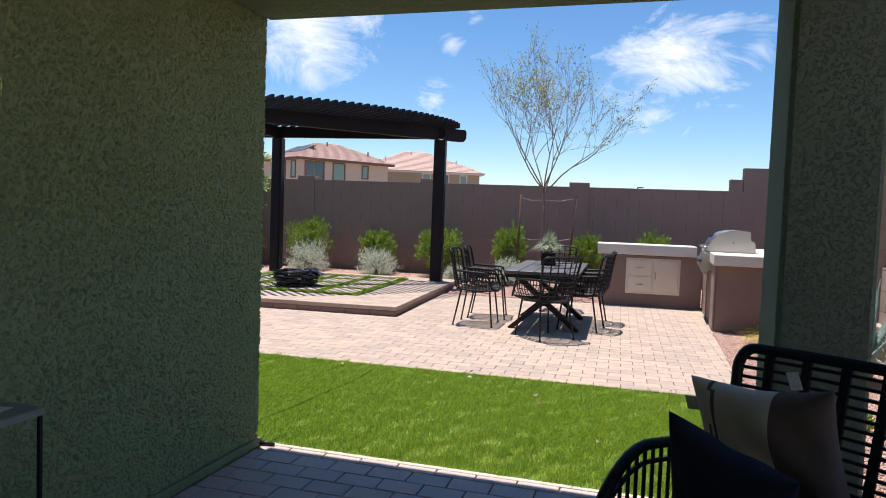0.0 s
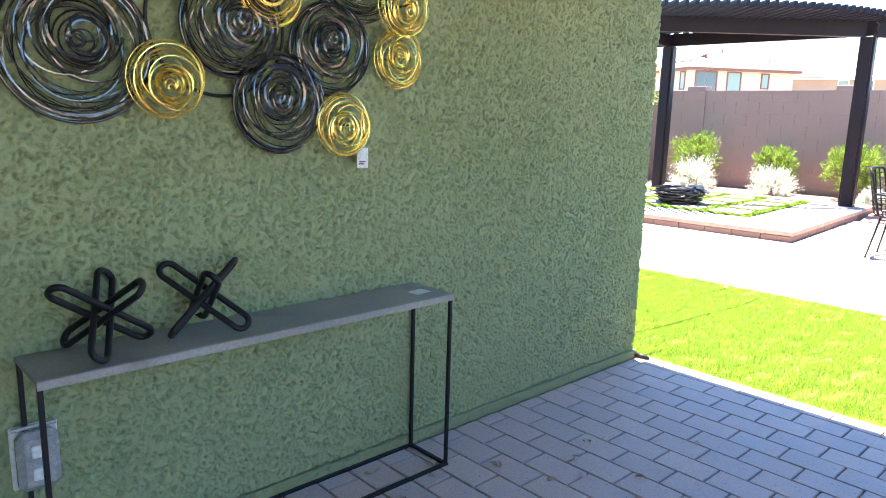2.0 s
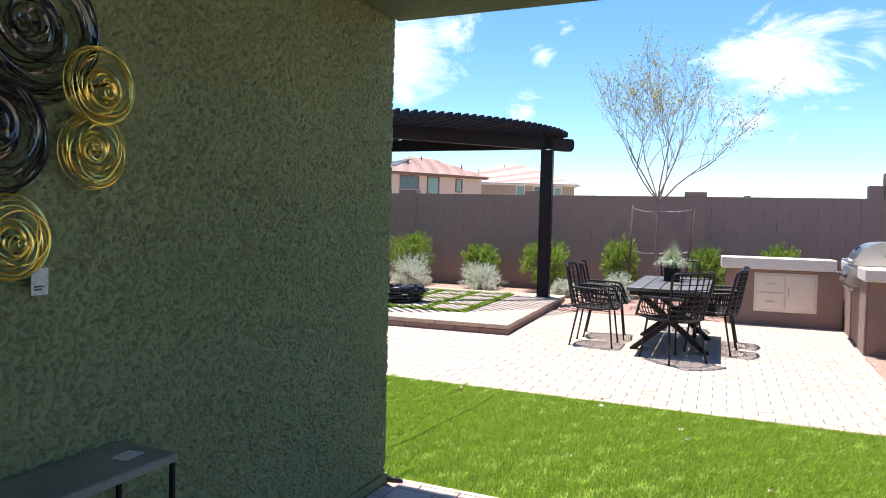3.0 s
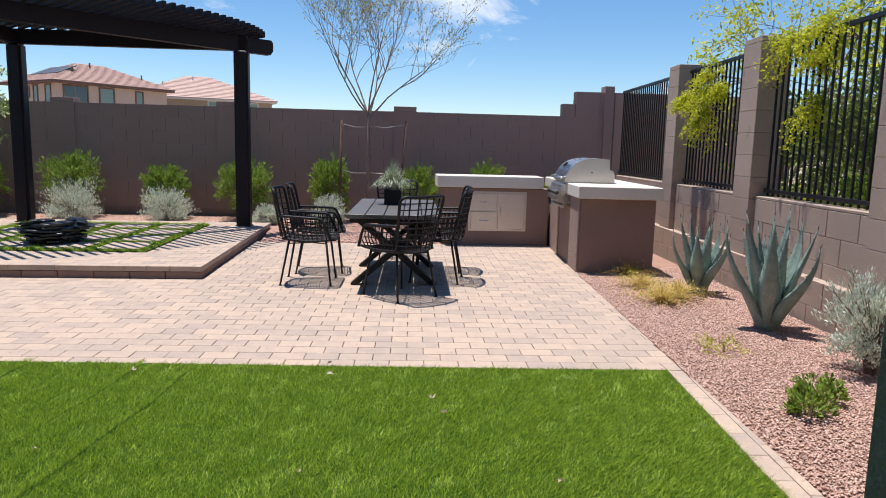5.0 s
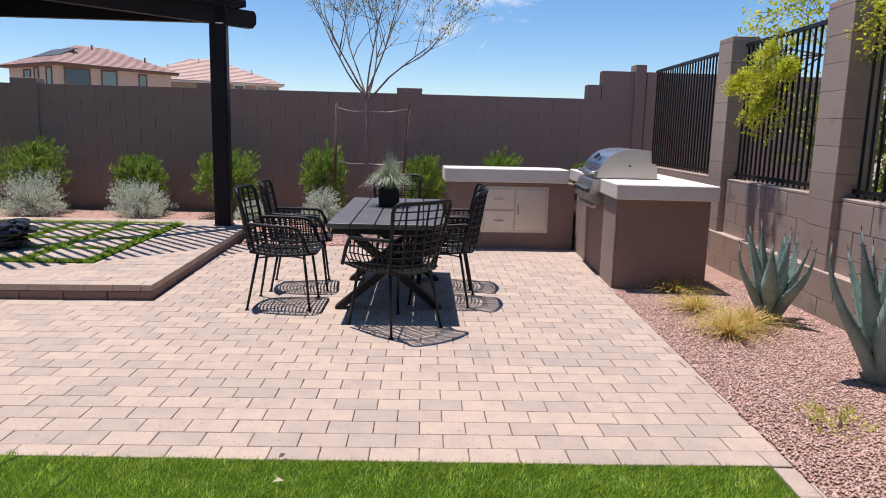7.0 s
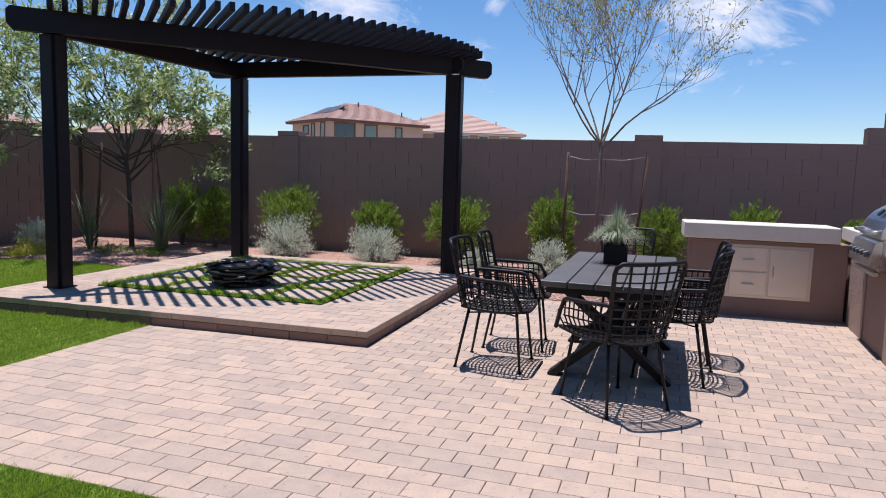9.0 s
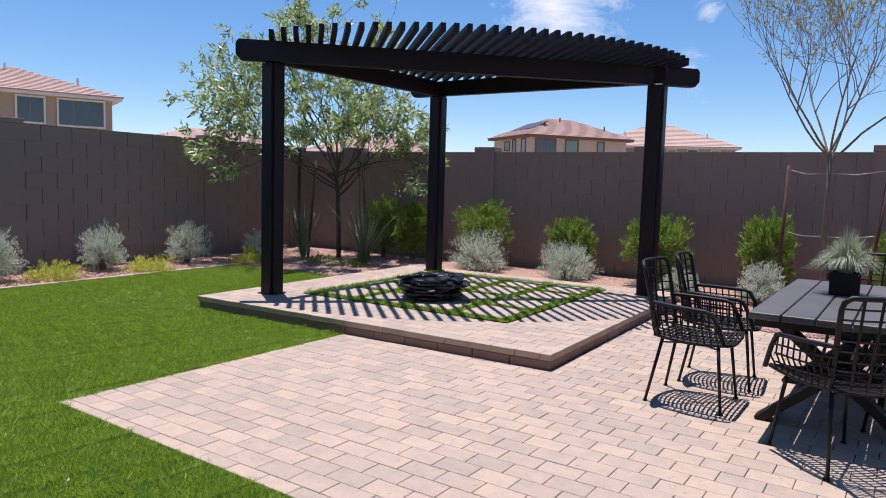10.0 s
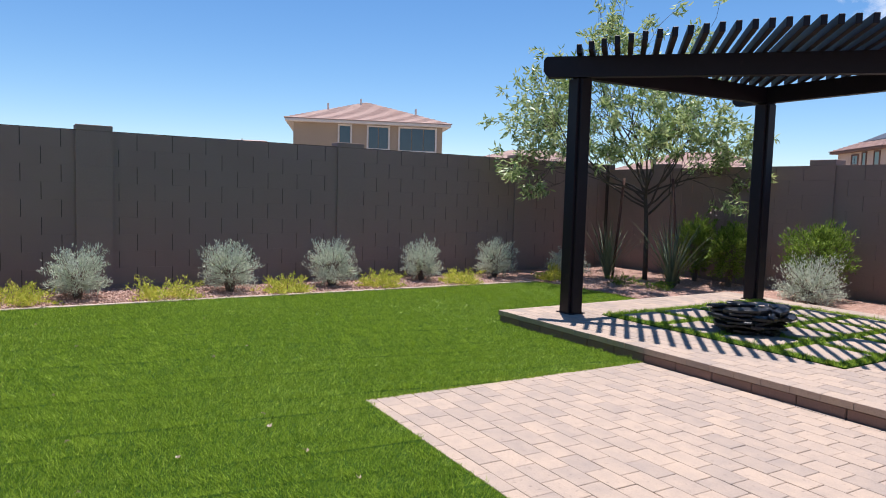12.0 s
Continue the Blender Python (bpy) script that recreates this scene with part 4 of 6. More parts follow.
def build_wall_discs():
    rng = np.random.default_rng(12)
    top = thing("wall_sculpture", "wall sculpture of overlapping black and gold wire discs", "wall art", PATIO)
    part("frame_hoop", Geo().tube([(0.016, -2.345 + math.cos(2 * math.pi * i / 60) * 0.20, 1.50 + math.sin(2 * math.pi * i / 60) * 0.195) for i in range(60)], 0.005, 6, True), BLACK_METAL, top, "plain black backing hoop", True)
    for n, (y, z, r, gold) in enumerate(DISCS):
        off = 0.030 + 0.045 * gold + 0.010 * (n % 3)
        mat = GOLD if gold else BLACK_WIRE
        hoop = [(off - 0.014, y + math.cos(a) * r, z + math.sin(a) * r) for a in [2 * math.pi * i / 44 for i in range(44)]]
        disc = part("wire_disc", Geo().tube(hoop, 0.0022 if gold else 0.0048, 5, True), mat, top, "gold wire disc" if gold else "black wire disc", True)
        # a bowl of tight coils off the middle, then looser loops that swing towards the rim
        way = rng.uniform(0, 2 * math.pi)
        nest = np.array([math.cos(way), math.sin(way)]) * r * 0.16
        tight = 10 if gold else 14
        loops = [(0.04 + 0.50 * (k + 1) / tight, 0.0, 0.034 - 0.020 * k / tight) for k in range(tight)]
        loops += [(rng.uniform(0.56, 0.80), 0.5, 0.014) for _ in range(4 if gold else 7)] + [(rng.uniform(0.80, 0.98), 1.0, 0.0) for _ in range(7 if gold else 11)]
        for share, slip, lift in loops:
            rad = r * share
            squash = rng.uniform(0.93, 1.0)
            room = max(0.0, r - rad)
            swing = rng.uniform(0, 2 * math.pi)
            cy, cz = nest * (1 - slip) + np.array([math.cos(swing), math.sin(swing)]) * room * (0.12 + 0.75 * slip)
            spin = rng.uniform(0, math.pi)
            count = 22 if share < 0.3 else 36
            tilt = rng.normal(0, 0.05, 2)
            # a flat band, its face turned a little in or out
            half = (0.0015 if gold else 0.0021) * (1.3 if share < 0.55 else 0.8)
            slope = rng.uniform(-0.9, 0.9)
            ring = []
            for i in range(count):
                a = 2 * math.pi * i / count
                for edge, back in ((-1, 0), (1, 0), (1, 1), (-1, 1)):
                    reach = rad + edge * half
                    u, w = math.cos(a) * reach, math.sin(a) * reach * squash
                    py, pz = u * math.cos(spin) - w * math.sin(spin), u * math.sin(spin) + w * math.cos(spin)
                    ring.append((max(0.004, off + lift + py * tilt[0] + pz * tilt[1]) + edge * half * slope - back * 0.0014, y + cy + py, z + cz + pz))
            faces = [(4 * i + q, 4 * i + (q + 1) % 4, 4 * ((i + 1) % count) + (q + 1) % 4, 4 * ((i + 1) % count) + q) for i in range(count) for q in range(4)]
            part("wire_ring", Geo().add(ring, faces), mat, disc)
        part("hanger", Geo().tube([(-0.01, y, z), (off + 0.02, y, z)], 0.004, 5), BLACK_METAL, disc)
    tag = thing("price_tag", "white paper price tag hanging below a gold disc", "label", PATIO @ pose(0.045, -1.872, 1.123))
    part("sheet", Geo().box(-0.0006, 0.0006, -0.022, 0.022, -0.033, 0.033), PAPER, tag)
    for z, w in ((-0.012, 0.026), (-0.019, 0.020)):
        part("printed_line", Geo().box(0.0007, 0.0012, -0.015, -0.015 + w, z - 0.0022, z + 0.0022), INK, tag)
    part("string", Geo().tube([(0, 0, 0.033), (0.01, 0.0, 0.06)], 0.0012, 4), PAPER, tag)


build_wall_discs()


def build_outlet():
    top = thing("outlet_box", "grey plastic weatherproof outlet cover on the wall", "outlet", PATIO @ pose(0.0, -2.878, 0.385))
    part("back_plate", Geo().box(0.0, 0.012, -0.055, 0.055, -0.085, 0.085, 0.004), PLASTIC_WHITE, top)
    part("cover", Geo().box(0.0125, 0.062, -0.048, 0.048, -0.078, 0.078, 0.016), PLASTIC, top, "bubble cover")
    for z in (-0.03, 0.03):
        part("socket", Geo().box(0.0625, 0.066, -0.018, 0.018, z - 0.016, z + 0.016, 0.003), PLASTIC_WHITE, top)
    part("hinge", Geo().tube([(0.02, -0.05, 0.082), (0.02, 0.05, 0.082)], 0.006, 6), PLASTIC, top)


build_outlet()


def pillow_mesh(size, thick, n=40):
    """A stuffed square cushion: full in the middle, seamed edges that draw in, pointed corners."""
    g = Geo()
    for s in (1, -1):
        verts, faces = [], []
        for i in range(n + 1):
            for j in range(n + 1):
                u, v = math.sin((2 * i / n - 1) * math.pi / 2), math.sin((2 * j / n - 1) * math.pi / 2)
                draw_u, draw_v = 1 - 0.09 * (1 - v * v) * u * u, 1 - 0.09 * (1 - u * u) * v * v
                puff = max(0.0, (1 - u * u) * (1 - v * v)) ** 0.42
                wave = 0.010 * math.sin(4 * u + 2.5 * v + s) * puff + 0.005 * math.sin(9 * u - 6 * v) * puff
                sag = -0.03 * size * (1 - u * u) * max(0.0, v)
                verts.append((u * size / 2 * draw_u, s * thick / 2 * puff + wave, v * size / 2 * draw_v + sag))
        for i in range(n):
            for j in range(n):
                q = (i * (n + 1) + j, (i + 1) * (n + 1) + j, (i + 1) * (n + 1) + j + 1, i * (n + 1) + j + 1)
                faces.append(q if s < 0 else q[::-1])
        g.add(verts, faces)
    return g


def build_lounge_chair():
    top = thing("lounge_chair", "black wicker lounge armchair with open woven back", "chair", pose(0.67, 2.50, 0, 0, 0, 141))
    def back_at(u, v):
        half = 0.30 + 0.04 * v
        return Vector((u * half, -0.29 - 0.11 * v - 0.03 * (1 - u * u), 0.36 + 0.50 * v))
    corner = [(1 - 0.16 * (1 - math.cos(a)), 0.84 + 0.16 * math.sin(a)) for a in [math.pi / 2 * k / 6 for k in range(7)]]
    rim = [back_at(-1, v / 6) for v in range(5)] + [back_at(-u, v) for u, v in corner] + [back_at(u / 4, 1.0) for u in range(-3, 4)] + [back_at(u, v) for u, v in reversed(corner)] + [back_at(1, v / 6) for v in range(4, -1, -1)]
    rim_part = part("backrest", Geo().tube(rim, 0.019, 8), WICKER, top, "thick wrapped rim", True)
    for i in range(5):
        u = -0.7 + 0.35 * i
        for off in (-0.03, 0.0, 0.03):
            part("upright_strand", Geo().tube([back_at(u + off, v / 5) for v in range(6)], 0.007, 5), WICKER, rim_part)
    for i in range(15):
        v = 0.05 + i * 0.063
        part("cross_strand", Geo().tube([back_at(u / 4, v) for u in range(-4, 5)], 0.0065, 5), WICKER, rim_part)
    seat = Geo()
    for i in range(19):
        y = -0.28 + i * 0.033
        seat.tube([(-0.31, y, 0.36), (0, y, 0.34), (0.31, y, 0.36)], 0.011, 5)
    for x in (-0.31, -0.15, 0, 0.15, 0.31):
        seat.tube([(x, -0.30, 0.345), (x, 0.33, 0.345)], 0.012, 5)
    part("seat", seat, WICKER, top)
    cushion = part("seat_cushion", Geo().box(-0.29, 0.29, -0.27, 0.31, 0.372, 0.44, 0.02), FABRIC_NAVY, top, "dark seat cushion")
    for s in (-1, 1):
        arch = []
        for k in range(17):
            t = k / 16
            y = 0.40 - 0.69 * t
            z = 0.36 + 0.235 * math.sin(min(1.0, t * 2.2 + 0.02) * math.pi / 2) ** 0.7 - 0.07 * max(0.0, t - 0.45)
            arch.append(Vector((s * (0.33 + 0.03 * math.sin(t * math.pi)), y, z)))
        arm = part("arm", Geo().tube(arch, 0.018, 8), WICKER, top, "", True)
        inner = [p * 1.0 - Vector((0, 0, 0.055)) for p in arch[2:]]
        part("inner_rail", Geo().tube(inner, 0.008, 6), WICKER, arm)
        for p in arch[1:-1]:
            part("upright_strand", Geo().tube([(p.x, p.y, 0.35), p], 0.0065, 5), WICKER, arm)
        for y0, y1 in ((-0.25, -0.31), (0.28, 0.32)):
            part("leg", Geo().tube([(s * 0.28, y0, 0.345), (s * 0.31, y1, 0.0)], [0.016, 0.012], 8), BLACK_METAL, top, "", True)
    tag = part("paper_tag", Geo().box(-0.019, 0.019, -0.002, 0.0, -0.030, 0.030), PAPER, top, "white paper tag")
    tag.matrix_basis = pose(0.13, -0.36, 0.785, -12, 14, 0)
    sand = thing("throw_pillow", "sand linen pillow with a brown band, propped on the chair", "pillow", pose(0.668, 2.585, 0.640, -16, 6, 141))
    g = pillow_mesh(0.415, 0.17)
    me = g.mesh("cover", FABRIC_SAND, True)
    me.materials.append(FABRIC_BROWN)
    for poly in me.polygons:
        if poly.center.x < -0.045 or 0.120 < poly.center.x < 0.128 or 0.140 < poly.center.x < 0.146:
            poly.material_index = 1
    part("cover", me, None, sand)
    part("care_label", Geo().box(0.196, 0.246, -0.003, -0.0015, 0.09, 0.135, 0.0005), PAPER, sand, "white cloth label")
    navy = thing("throw_pillow", "navy blue linen pillow leaning on the sand pillow", "pillow", pose(0.53, 2.415, 0.545, -22, -12, 138))
    part("cover", pillow_mesh(0.38, 0.15), FABRIC_NAVY, navy, "", True)


build_lounge_chair()

# ---- planting ----


def build_bush(name, label, x, y, z, rx, rz, count, length, width, leaf, seed, up=0.5, shoots=70, group="", heart=0.52, square=0.8, shag=0.17):
    """A shrub of many shoots from one root, each clad in leaves, in a lumpy rounded crown whose outline breaks up."""
    rng = np.random.default_rng(seed)
    top = thing(name, label, "shrub", pose(x, y, z), group)
    lobes = unit(rng.normal(size=(7, 3)) * np.array([1, 1, 0.7]) + np.array([0, 0, 0.2]))
    size = rng.uniform(0.75, 1.15, 7)
    each = max(8, count // shoots)
    middle = np.array([0.0, 0.0, rz * heart])
    base, way = [], []
    woody = Geo()
    for s in range(shoots):
        d = unit(rng.normal(size=(1, 3)) + np.array([0, 0, 0.25]))[0]
        swell = np.max(size * np.clip(lobes @ d, 0.0, 1) ** 3)
        reach = (0.80 + 0.22 * swell) * rng.uniform(0.97 - shag, 0.97 + shag)
        d = np.sign(d) * np.abs(d) ** square
        tip = middle + d * np.array([rx, rx, rz * (1 - heart)]) * reach
        if d[2] < 0:
            tip[2] = middle[2] + d[2] * rz * heart * 0.92 * reach
        tip[2] = max(tip[2], 0.03 * rz)
        run = tip - middle
        t = rng.uniform(0.25, 1.0, each) ** 0.6
        p = middle + run * t[:, None] + rng.normal(0, 0.11 * rx, (each, 3)) * (1.3 - t)[:, None] + rng.normal(0, 0.010, (each, 3))
        base.append(p)
        way.append(run / max(np.linalg.norm(run), 1e-6) * 0.8 + rng.normal(0, 0.5, (each, 3)) + np.array([0, 0, up]))
        if s % 3 == 0 and rz > 0.25:
            woody.tube([(tip[0] * 0.08, tip[1] * 0.08, -0.03), tuple(middle * 0.6 + tip * 0.25), tuple(tip)], [0.008, 0.005, 0.002], 4)
    base = np.concatenate(base)
    base[:, 2] = np.maximum(base[:, 2], 0.01)
    part("foliage", soup("foliage", leaf_quads(rng, base, np.concatenate(way), length, width), 4, leaf), None, top)
    if rz <= 0.25:
        woody.tube([(0, 0, -0.03), (0.004, 0, rz * 0.3), (0, 0.004, rz * 0.6)], [0.012, 0.008, 0.003], 5)
    part("woody_base", woody, BARK, top)
    return top


GREEN = "bright green leafy shrub against the block wall"
for i, (x, rx, h) in enumerate(((-6.62, 0.30, 1.05), (-5.33, 0.44, 1.13), (-3.90, 0.37, 0.93), (-2.73, 0.48, 1.06), (-1.37, 0.36, 1.12), (0.03, 0.37, 1.00), (1.12, 0.34, 1.06), (2.30, 0.30, 0.95))):
    build_bush("green_shrub", GREEN, x, 13.12, 0.06, rx * 0.93, h - 0.08, 7200, 0.058, 0.0135, LEAF_GREEN, 20 + i, 0.75, 130, "green shrubs", 0.55, 0.84)
build_bush("green_shrub", GREEN, -7.28, 13.2, 0.06, 0.30, 1.02, 7200, 0.058, 0.0135, LEAF_GREEN, 29, 0.75, 130, "green shrubs", 0.55, 0.84)
SAGE = "silvery grey sage shrub in the gravel bed"
for i, (x, y, rx, h) in enumerate(((-5.10, 12.62, 0.41, 0.66), (-3.75, 12.62, 0.36, 0.60), (-1.34, 12.55, 0.27, 0.50), (-2.28, 12.66, 0.22, 0.30), (-9.02, 4.82, 0.33, 0.60), (-8.98, 6.50, 0.35, 0.62), (-9.05, 7.90, 0.33, 0.66),
                                   (-9.12, 9.35, 0.30, 0.58), (-9.1, 10.68, 0.33, 0.62), (-8.75, 11.9, 0.32, 0.46), (2.40, 5.72, 0.27, 0.62), (-9.05, 3.55, 0.33, 0.60))):
    build_bush("sage_shrub", SAGE, x, y, 0.02, rx * 0.96, h, 6500, 0.036, 0.0095, LEAF_GREY, 40 + i, 1.1, 190, "grey sage shrubs", 0.36, 0.8, 0.30)
LOW = "low yellow-green groundcover plant at the lawn edge"
for i, (x, y, rx) in enumerate(((-8.80, 4.20, 0.36), (-8.78, 5.70, 0.44), (-8.74, 7.16, 0.34), (-8.72, 8.50, 0.30), (-8.72, 9.80, 0.32), (-8.55, 11.45, 0.30))):
    build_bush("groundcover", LOW, x, y, 0.01, rx, 0.20, 1900, 0.036, 0.015, LEAF_YELLOW, 60 + i, 1.1, 60, "yellow groundcover", 0.15, 0.8, 0.42)
for i, (x, y, rx, h) in enumerate(((1.62, 5.06, 0.12, 0.16), (1.80, 5.25, 0.14, 0.15), (-7.6, 12.0, 0.3, 0.16), (-7.0, 12.1, 0.25, 0.14))):
    build_bush("seedling", "small green leafy weed growing in the gravel", x, y, 0.0, rx, h, 520, 0.035, 0.016, LEAF_GREEN, 70 + i, 0.8, 30, "small weeds", 0.3)


build_bush("seedling", "sparse yellow-green weed growing in the gravel", 1.72, 6.15, 0.0, 0.17, 0.10, 240, 0.03, 0.008, LEAF_YELLOW, 76, 0.9, 24, "small weeds", 0.2)


def build_reed(x, y, height, spread, count, seed):
    rng = np.random.default_rng(seed)
    top = thing("yucca", "dark green spiky upright yucca in the gravel", "plant", pose(x, y, 0.03), "spiky yuccas")
    quads = grass_tuft(rng, count, spread, height, 0.0115, 0.12)
    for k in range(count):
        part("blade", soup("blade", quads[3 * k:3 * k + 3], 4, LEAF_DARK), None, top)


build_reed(-8.20, 12.25, 1.0, 0.75, 60, 81)
build_reed(-6.98, 12.30, 1.1, 0.85, 84, 82)
for i, (x, y, h) in enumerate(((2.05, 8.95, 0.20), (1.96, 8.25, 0.20), (1.90, 7.62, 0.22), (2.12, 7.80, 0.24))):
    rng = np.random.default_rng(90 + i)
    tuft = thing("dry_grass", "straw-coloured dry grass clump in the gravel", "grass", pose(x, y, 0.0), "dry grass clumps")
    part("blades", soup("blades", grass_tuft(rng, 300, 0.46, h * 0.85, 0.0034, 0.75), 4, STRAW), None, tuft)
    part("green_shoots", soup("green_shoots", leaf_quads(rng, rng.normal(size=(180, 3)) * np.array([0.13, 0.13, 0.03]) + np.array([0, 0, 0.07]), rng.normal(size=(180, 3)) + np.array([0, 0, 1.0]), 0.03, 0.01), 4, LEAF_YELLOW), None, tuft)


def build_agave(x, y, height, seed):
    rng = np.random.default_rng(seed)
    top = thing("agave", "large blue-green agave with toothed fleshy leaves", "agave", pose(x, y, 0), "agaves")
    part("heart", Geo().tube([(0, 0, -0.03), (0, 0, 0.10), (0, 0, 0.20)], [0.055, 0.06, 0.02], 10), AGAVE, top, "", True)
    count = 12
    for i in range(count):
        a = i * 2.399 + rng.uniform(-0.2, 0.2)
        tilt = 0.05 + 0.50 * (i / count) ** 1.2
        long = height * (0.98 - 0.10 * (i / count)) * rng.uniform(0.88, 1.05)
        wide = 0.098 * height / 0.85 * rng.uniform(0.85, 1.1)
        out, side = Vector((math.cos(a), math.sin(a), 0)), Vector((-math.sin(a), math.cos(a), 0))
        verts, spots, rows = [], [], 10
        for k in range(rows + 1):
            t = k / rows
            bend = tilt + 0.35 * tilt * math.sin(t * 2.2) - 0.16 * t * t * (tilt > 0.3)
            p = out * (0.05 + long * t * math.sin(bend)) + Vector((0, 0, 0.03 + long * t * math.cos(bend)))
            up = (Vector((0, 0, 1)) * math.sin(bend) - out * math.cos(bend)).normalized()
            w = wide * min(0.45 + 1.6 * t, 1.62 * (1 - t) ** 1.1)
            w = max(0.002, w)
            thick = 0.022 * (1 - t) + 0.003
            ring = [p - side * w + up * w * 0.45, p - side * w * 0.45 - up * thick * 0.2, p - up * thick * 1.2, p + side * w * 0.45 - up * thick * 0.2, p + side * w + up * w * 0.45, p + side * w * 0.4 + up * (thick * 0.8), p + up * thick * 0.35, p - side * w * 0.4 + up * (thick * 0.8)]
            verts += ring
            if 0.12 < t < 0.95:
                spots += [(ring[0], -side), (ring[4], side)]
        g, n = Geo(), 8
        faces = [(k * n + s, k * n + (s + 1) % n, (k + 1) * n + (s + 1) % n, (k + 1) * n + s) for k in range(rows) for s in range(n)]
        faces.append(tuple(rows * n + s for s in range(n)))
        g.add(verts, faces)
        leaf = part("leaf", g, AGAVE, top, "", True)
        thorns = Geo()
        for p, d in spots:
            thorns.tube([p, p + d * 0.014 + Vector((0, 0, 0.006))], [0.004, 0.0006], 4)
        tip = sum((Vector(v) for v in verts[-n:]), Vector()) / n
        thorns.tube([tip, tip + (tip - out * 0.05).normalized() * 0.03], [0.004, 0.0006], 4)
        tagged(part("thorns", thorns, THORN, leaf), kind="stuff")


build_agave(2.33, 6.72, 0.86, 5)
build_agave(2.40, 8.02, 0.70, 6)

# ---- trees ----


def grow(rng, limbs, p, d, length, r, level, tips, wander=0.22, lift=0.12, twigs=3, spread=0.65):
    """One limb and, from it, its branches; tips gathers the ends of the twigs."""
    pts, radii = [p.copy()], [r]
    steps = 5 if level < 3 else 4
    for k in range(steps):
        d = (d + Vector(rng.normal(0, wander, 3)) + Vector((0, 0, lift))).normalized()
        p = p + d * length / steps
        pts.append(p.copy())
        radii.append(r * (1 - 0.55 * (k + 1) / steps))
    limbs.append((pts, radii))
    if level >= 4 or length < 0.14:
        tips.append((pts[-1], d))
        tips.append((pts[-2], d))
        return
    for k in range(twigs):
        at = 0.35 + 0.65 * (k + 1) / twigs
        idx = min(steps, max(1, int(round(at * steps))))
        side = Vector(rng.normal(0, 1, 3))
        side = (side - d * side.dot(d)).normalized()
        grow(rng, limbs, pts[idx].copy(), (d + side * spread * rng.uniform(0.6, 1.2)).normalized(), length * rng.uniform(0.55, 0.78), radii[idx] * 0.72, level + 1, tips, wander, lift, twigs, spread)


def build_bare_tree():
    rng = np.random.default_rng(33)
    x, y = -0.76, 12.6
    top = thing("young_tree", "slender young tree, sparse yellowing leaves, tied to two stakes", "tree", pose(x, y, 0.05))
    trunk = Geo().tube([(0.02, 0, -0.08), (0.0, 0, 0.6), (0.01, 0, 1.2), (0.0, 0, 1.72)], [0.034, 0.028, 0.026, 0.024], 8)
    part("trunk", trunk, BARK, top, "", True)
    limbs, tips = [], []
    for k in range(7):
        a = 2 * math.pi * k / 7 + rng.uniform(-0.25, 0.25)
        lean = (0.72, 0.60, 0.90, 1.65, 1.30, 0.60, 0.62)[k]
        d = Vector((math.cos(a) * lean, math.sin(a) * lean, 1.0)).normalized()
        grow(rng, limbs, Vector((0, 0, 1.62 + 0.02 * k)), d, rng.uniform(0.98, 1.16), 0.017, 1, tips, 0.12, 0.10, 4, 0.66)
    crown = Geo()
    for pts, radii in limbs:
        crown.tube(pts, [max(0.0022, q) for q in radii], 4)
    part("limb_frame", crown, TWIG, top)
    base, way = [], []
    for p, d in tips:
        for _ in range(rng.integers(2, 6)):
            base.append(np.array(p) + rng.normal(0, 0.035, 3))
            way.append(np.array(d) + rng.normal(0, 0.9, 3) - np.array([0, 0, 0.3]))
    part("crown", soup("crown", leaf_quads(rng, np.array(base), np.array(way), 0.046, 0.018), 4, LEAF_SPARSE), None, top)
    for dx, dy, lean in ((-0.42, 0.08, 0.02), (0.50, -0.06, 0.07)):
        stake = thing("tree_stake", "rusty brown tree stake with wire ties", "stake", pose(x + dx, y + dy, 0.05), "tree stakes")
        part("post", Geo().tube([(-lean, 0, -0.06), (lean, 0, 1.60)], 0.019, 7), STAKE, stake, "", True)
        for z in (0.86, 1.55):
            far = Vector((-dx, -dy, z - 0.04))
            near = Vector((lean * (z / 0.8 - 1), 0, z))
            mid = (far + near) / 2 - Vector((0, 0, 0.03))
            part("wire", Geo().tube([near, mid, far], 0.005, 5), WIRE, stake, "slack grey tie wire")


build_bare_tree()


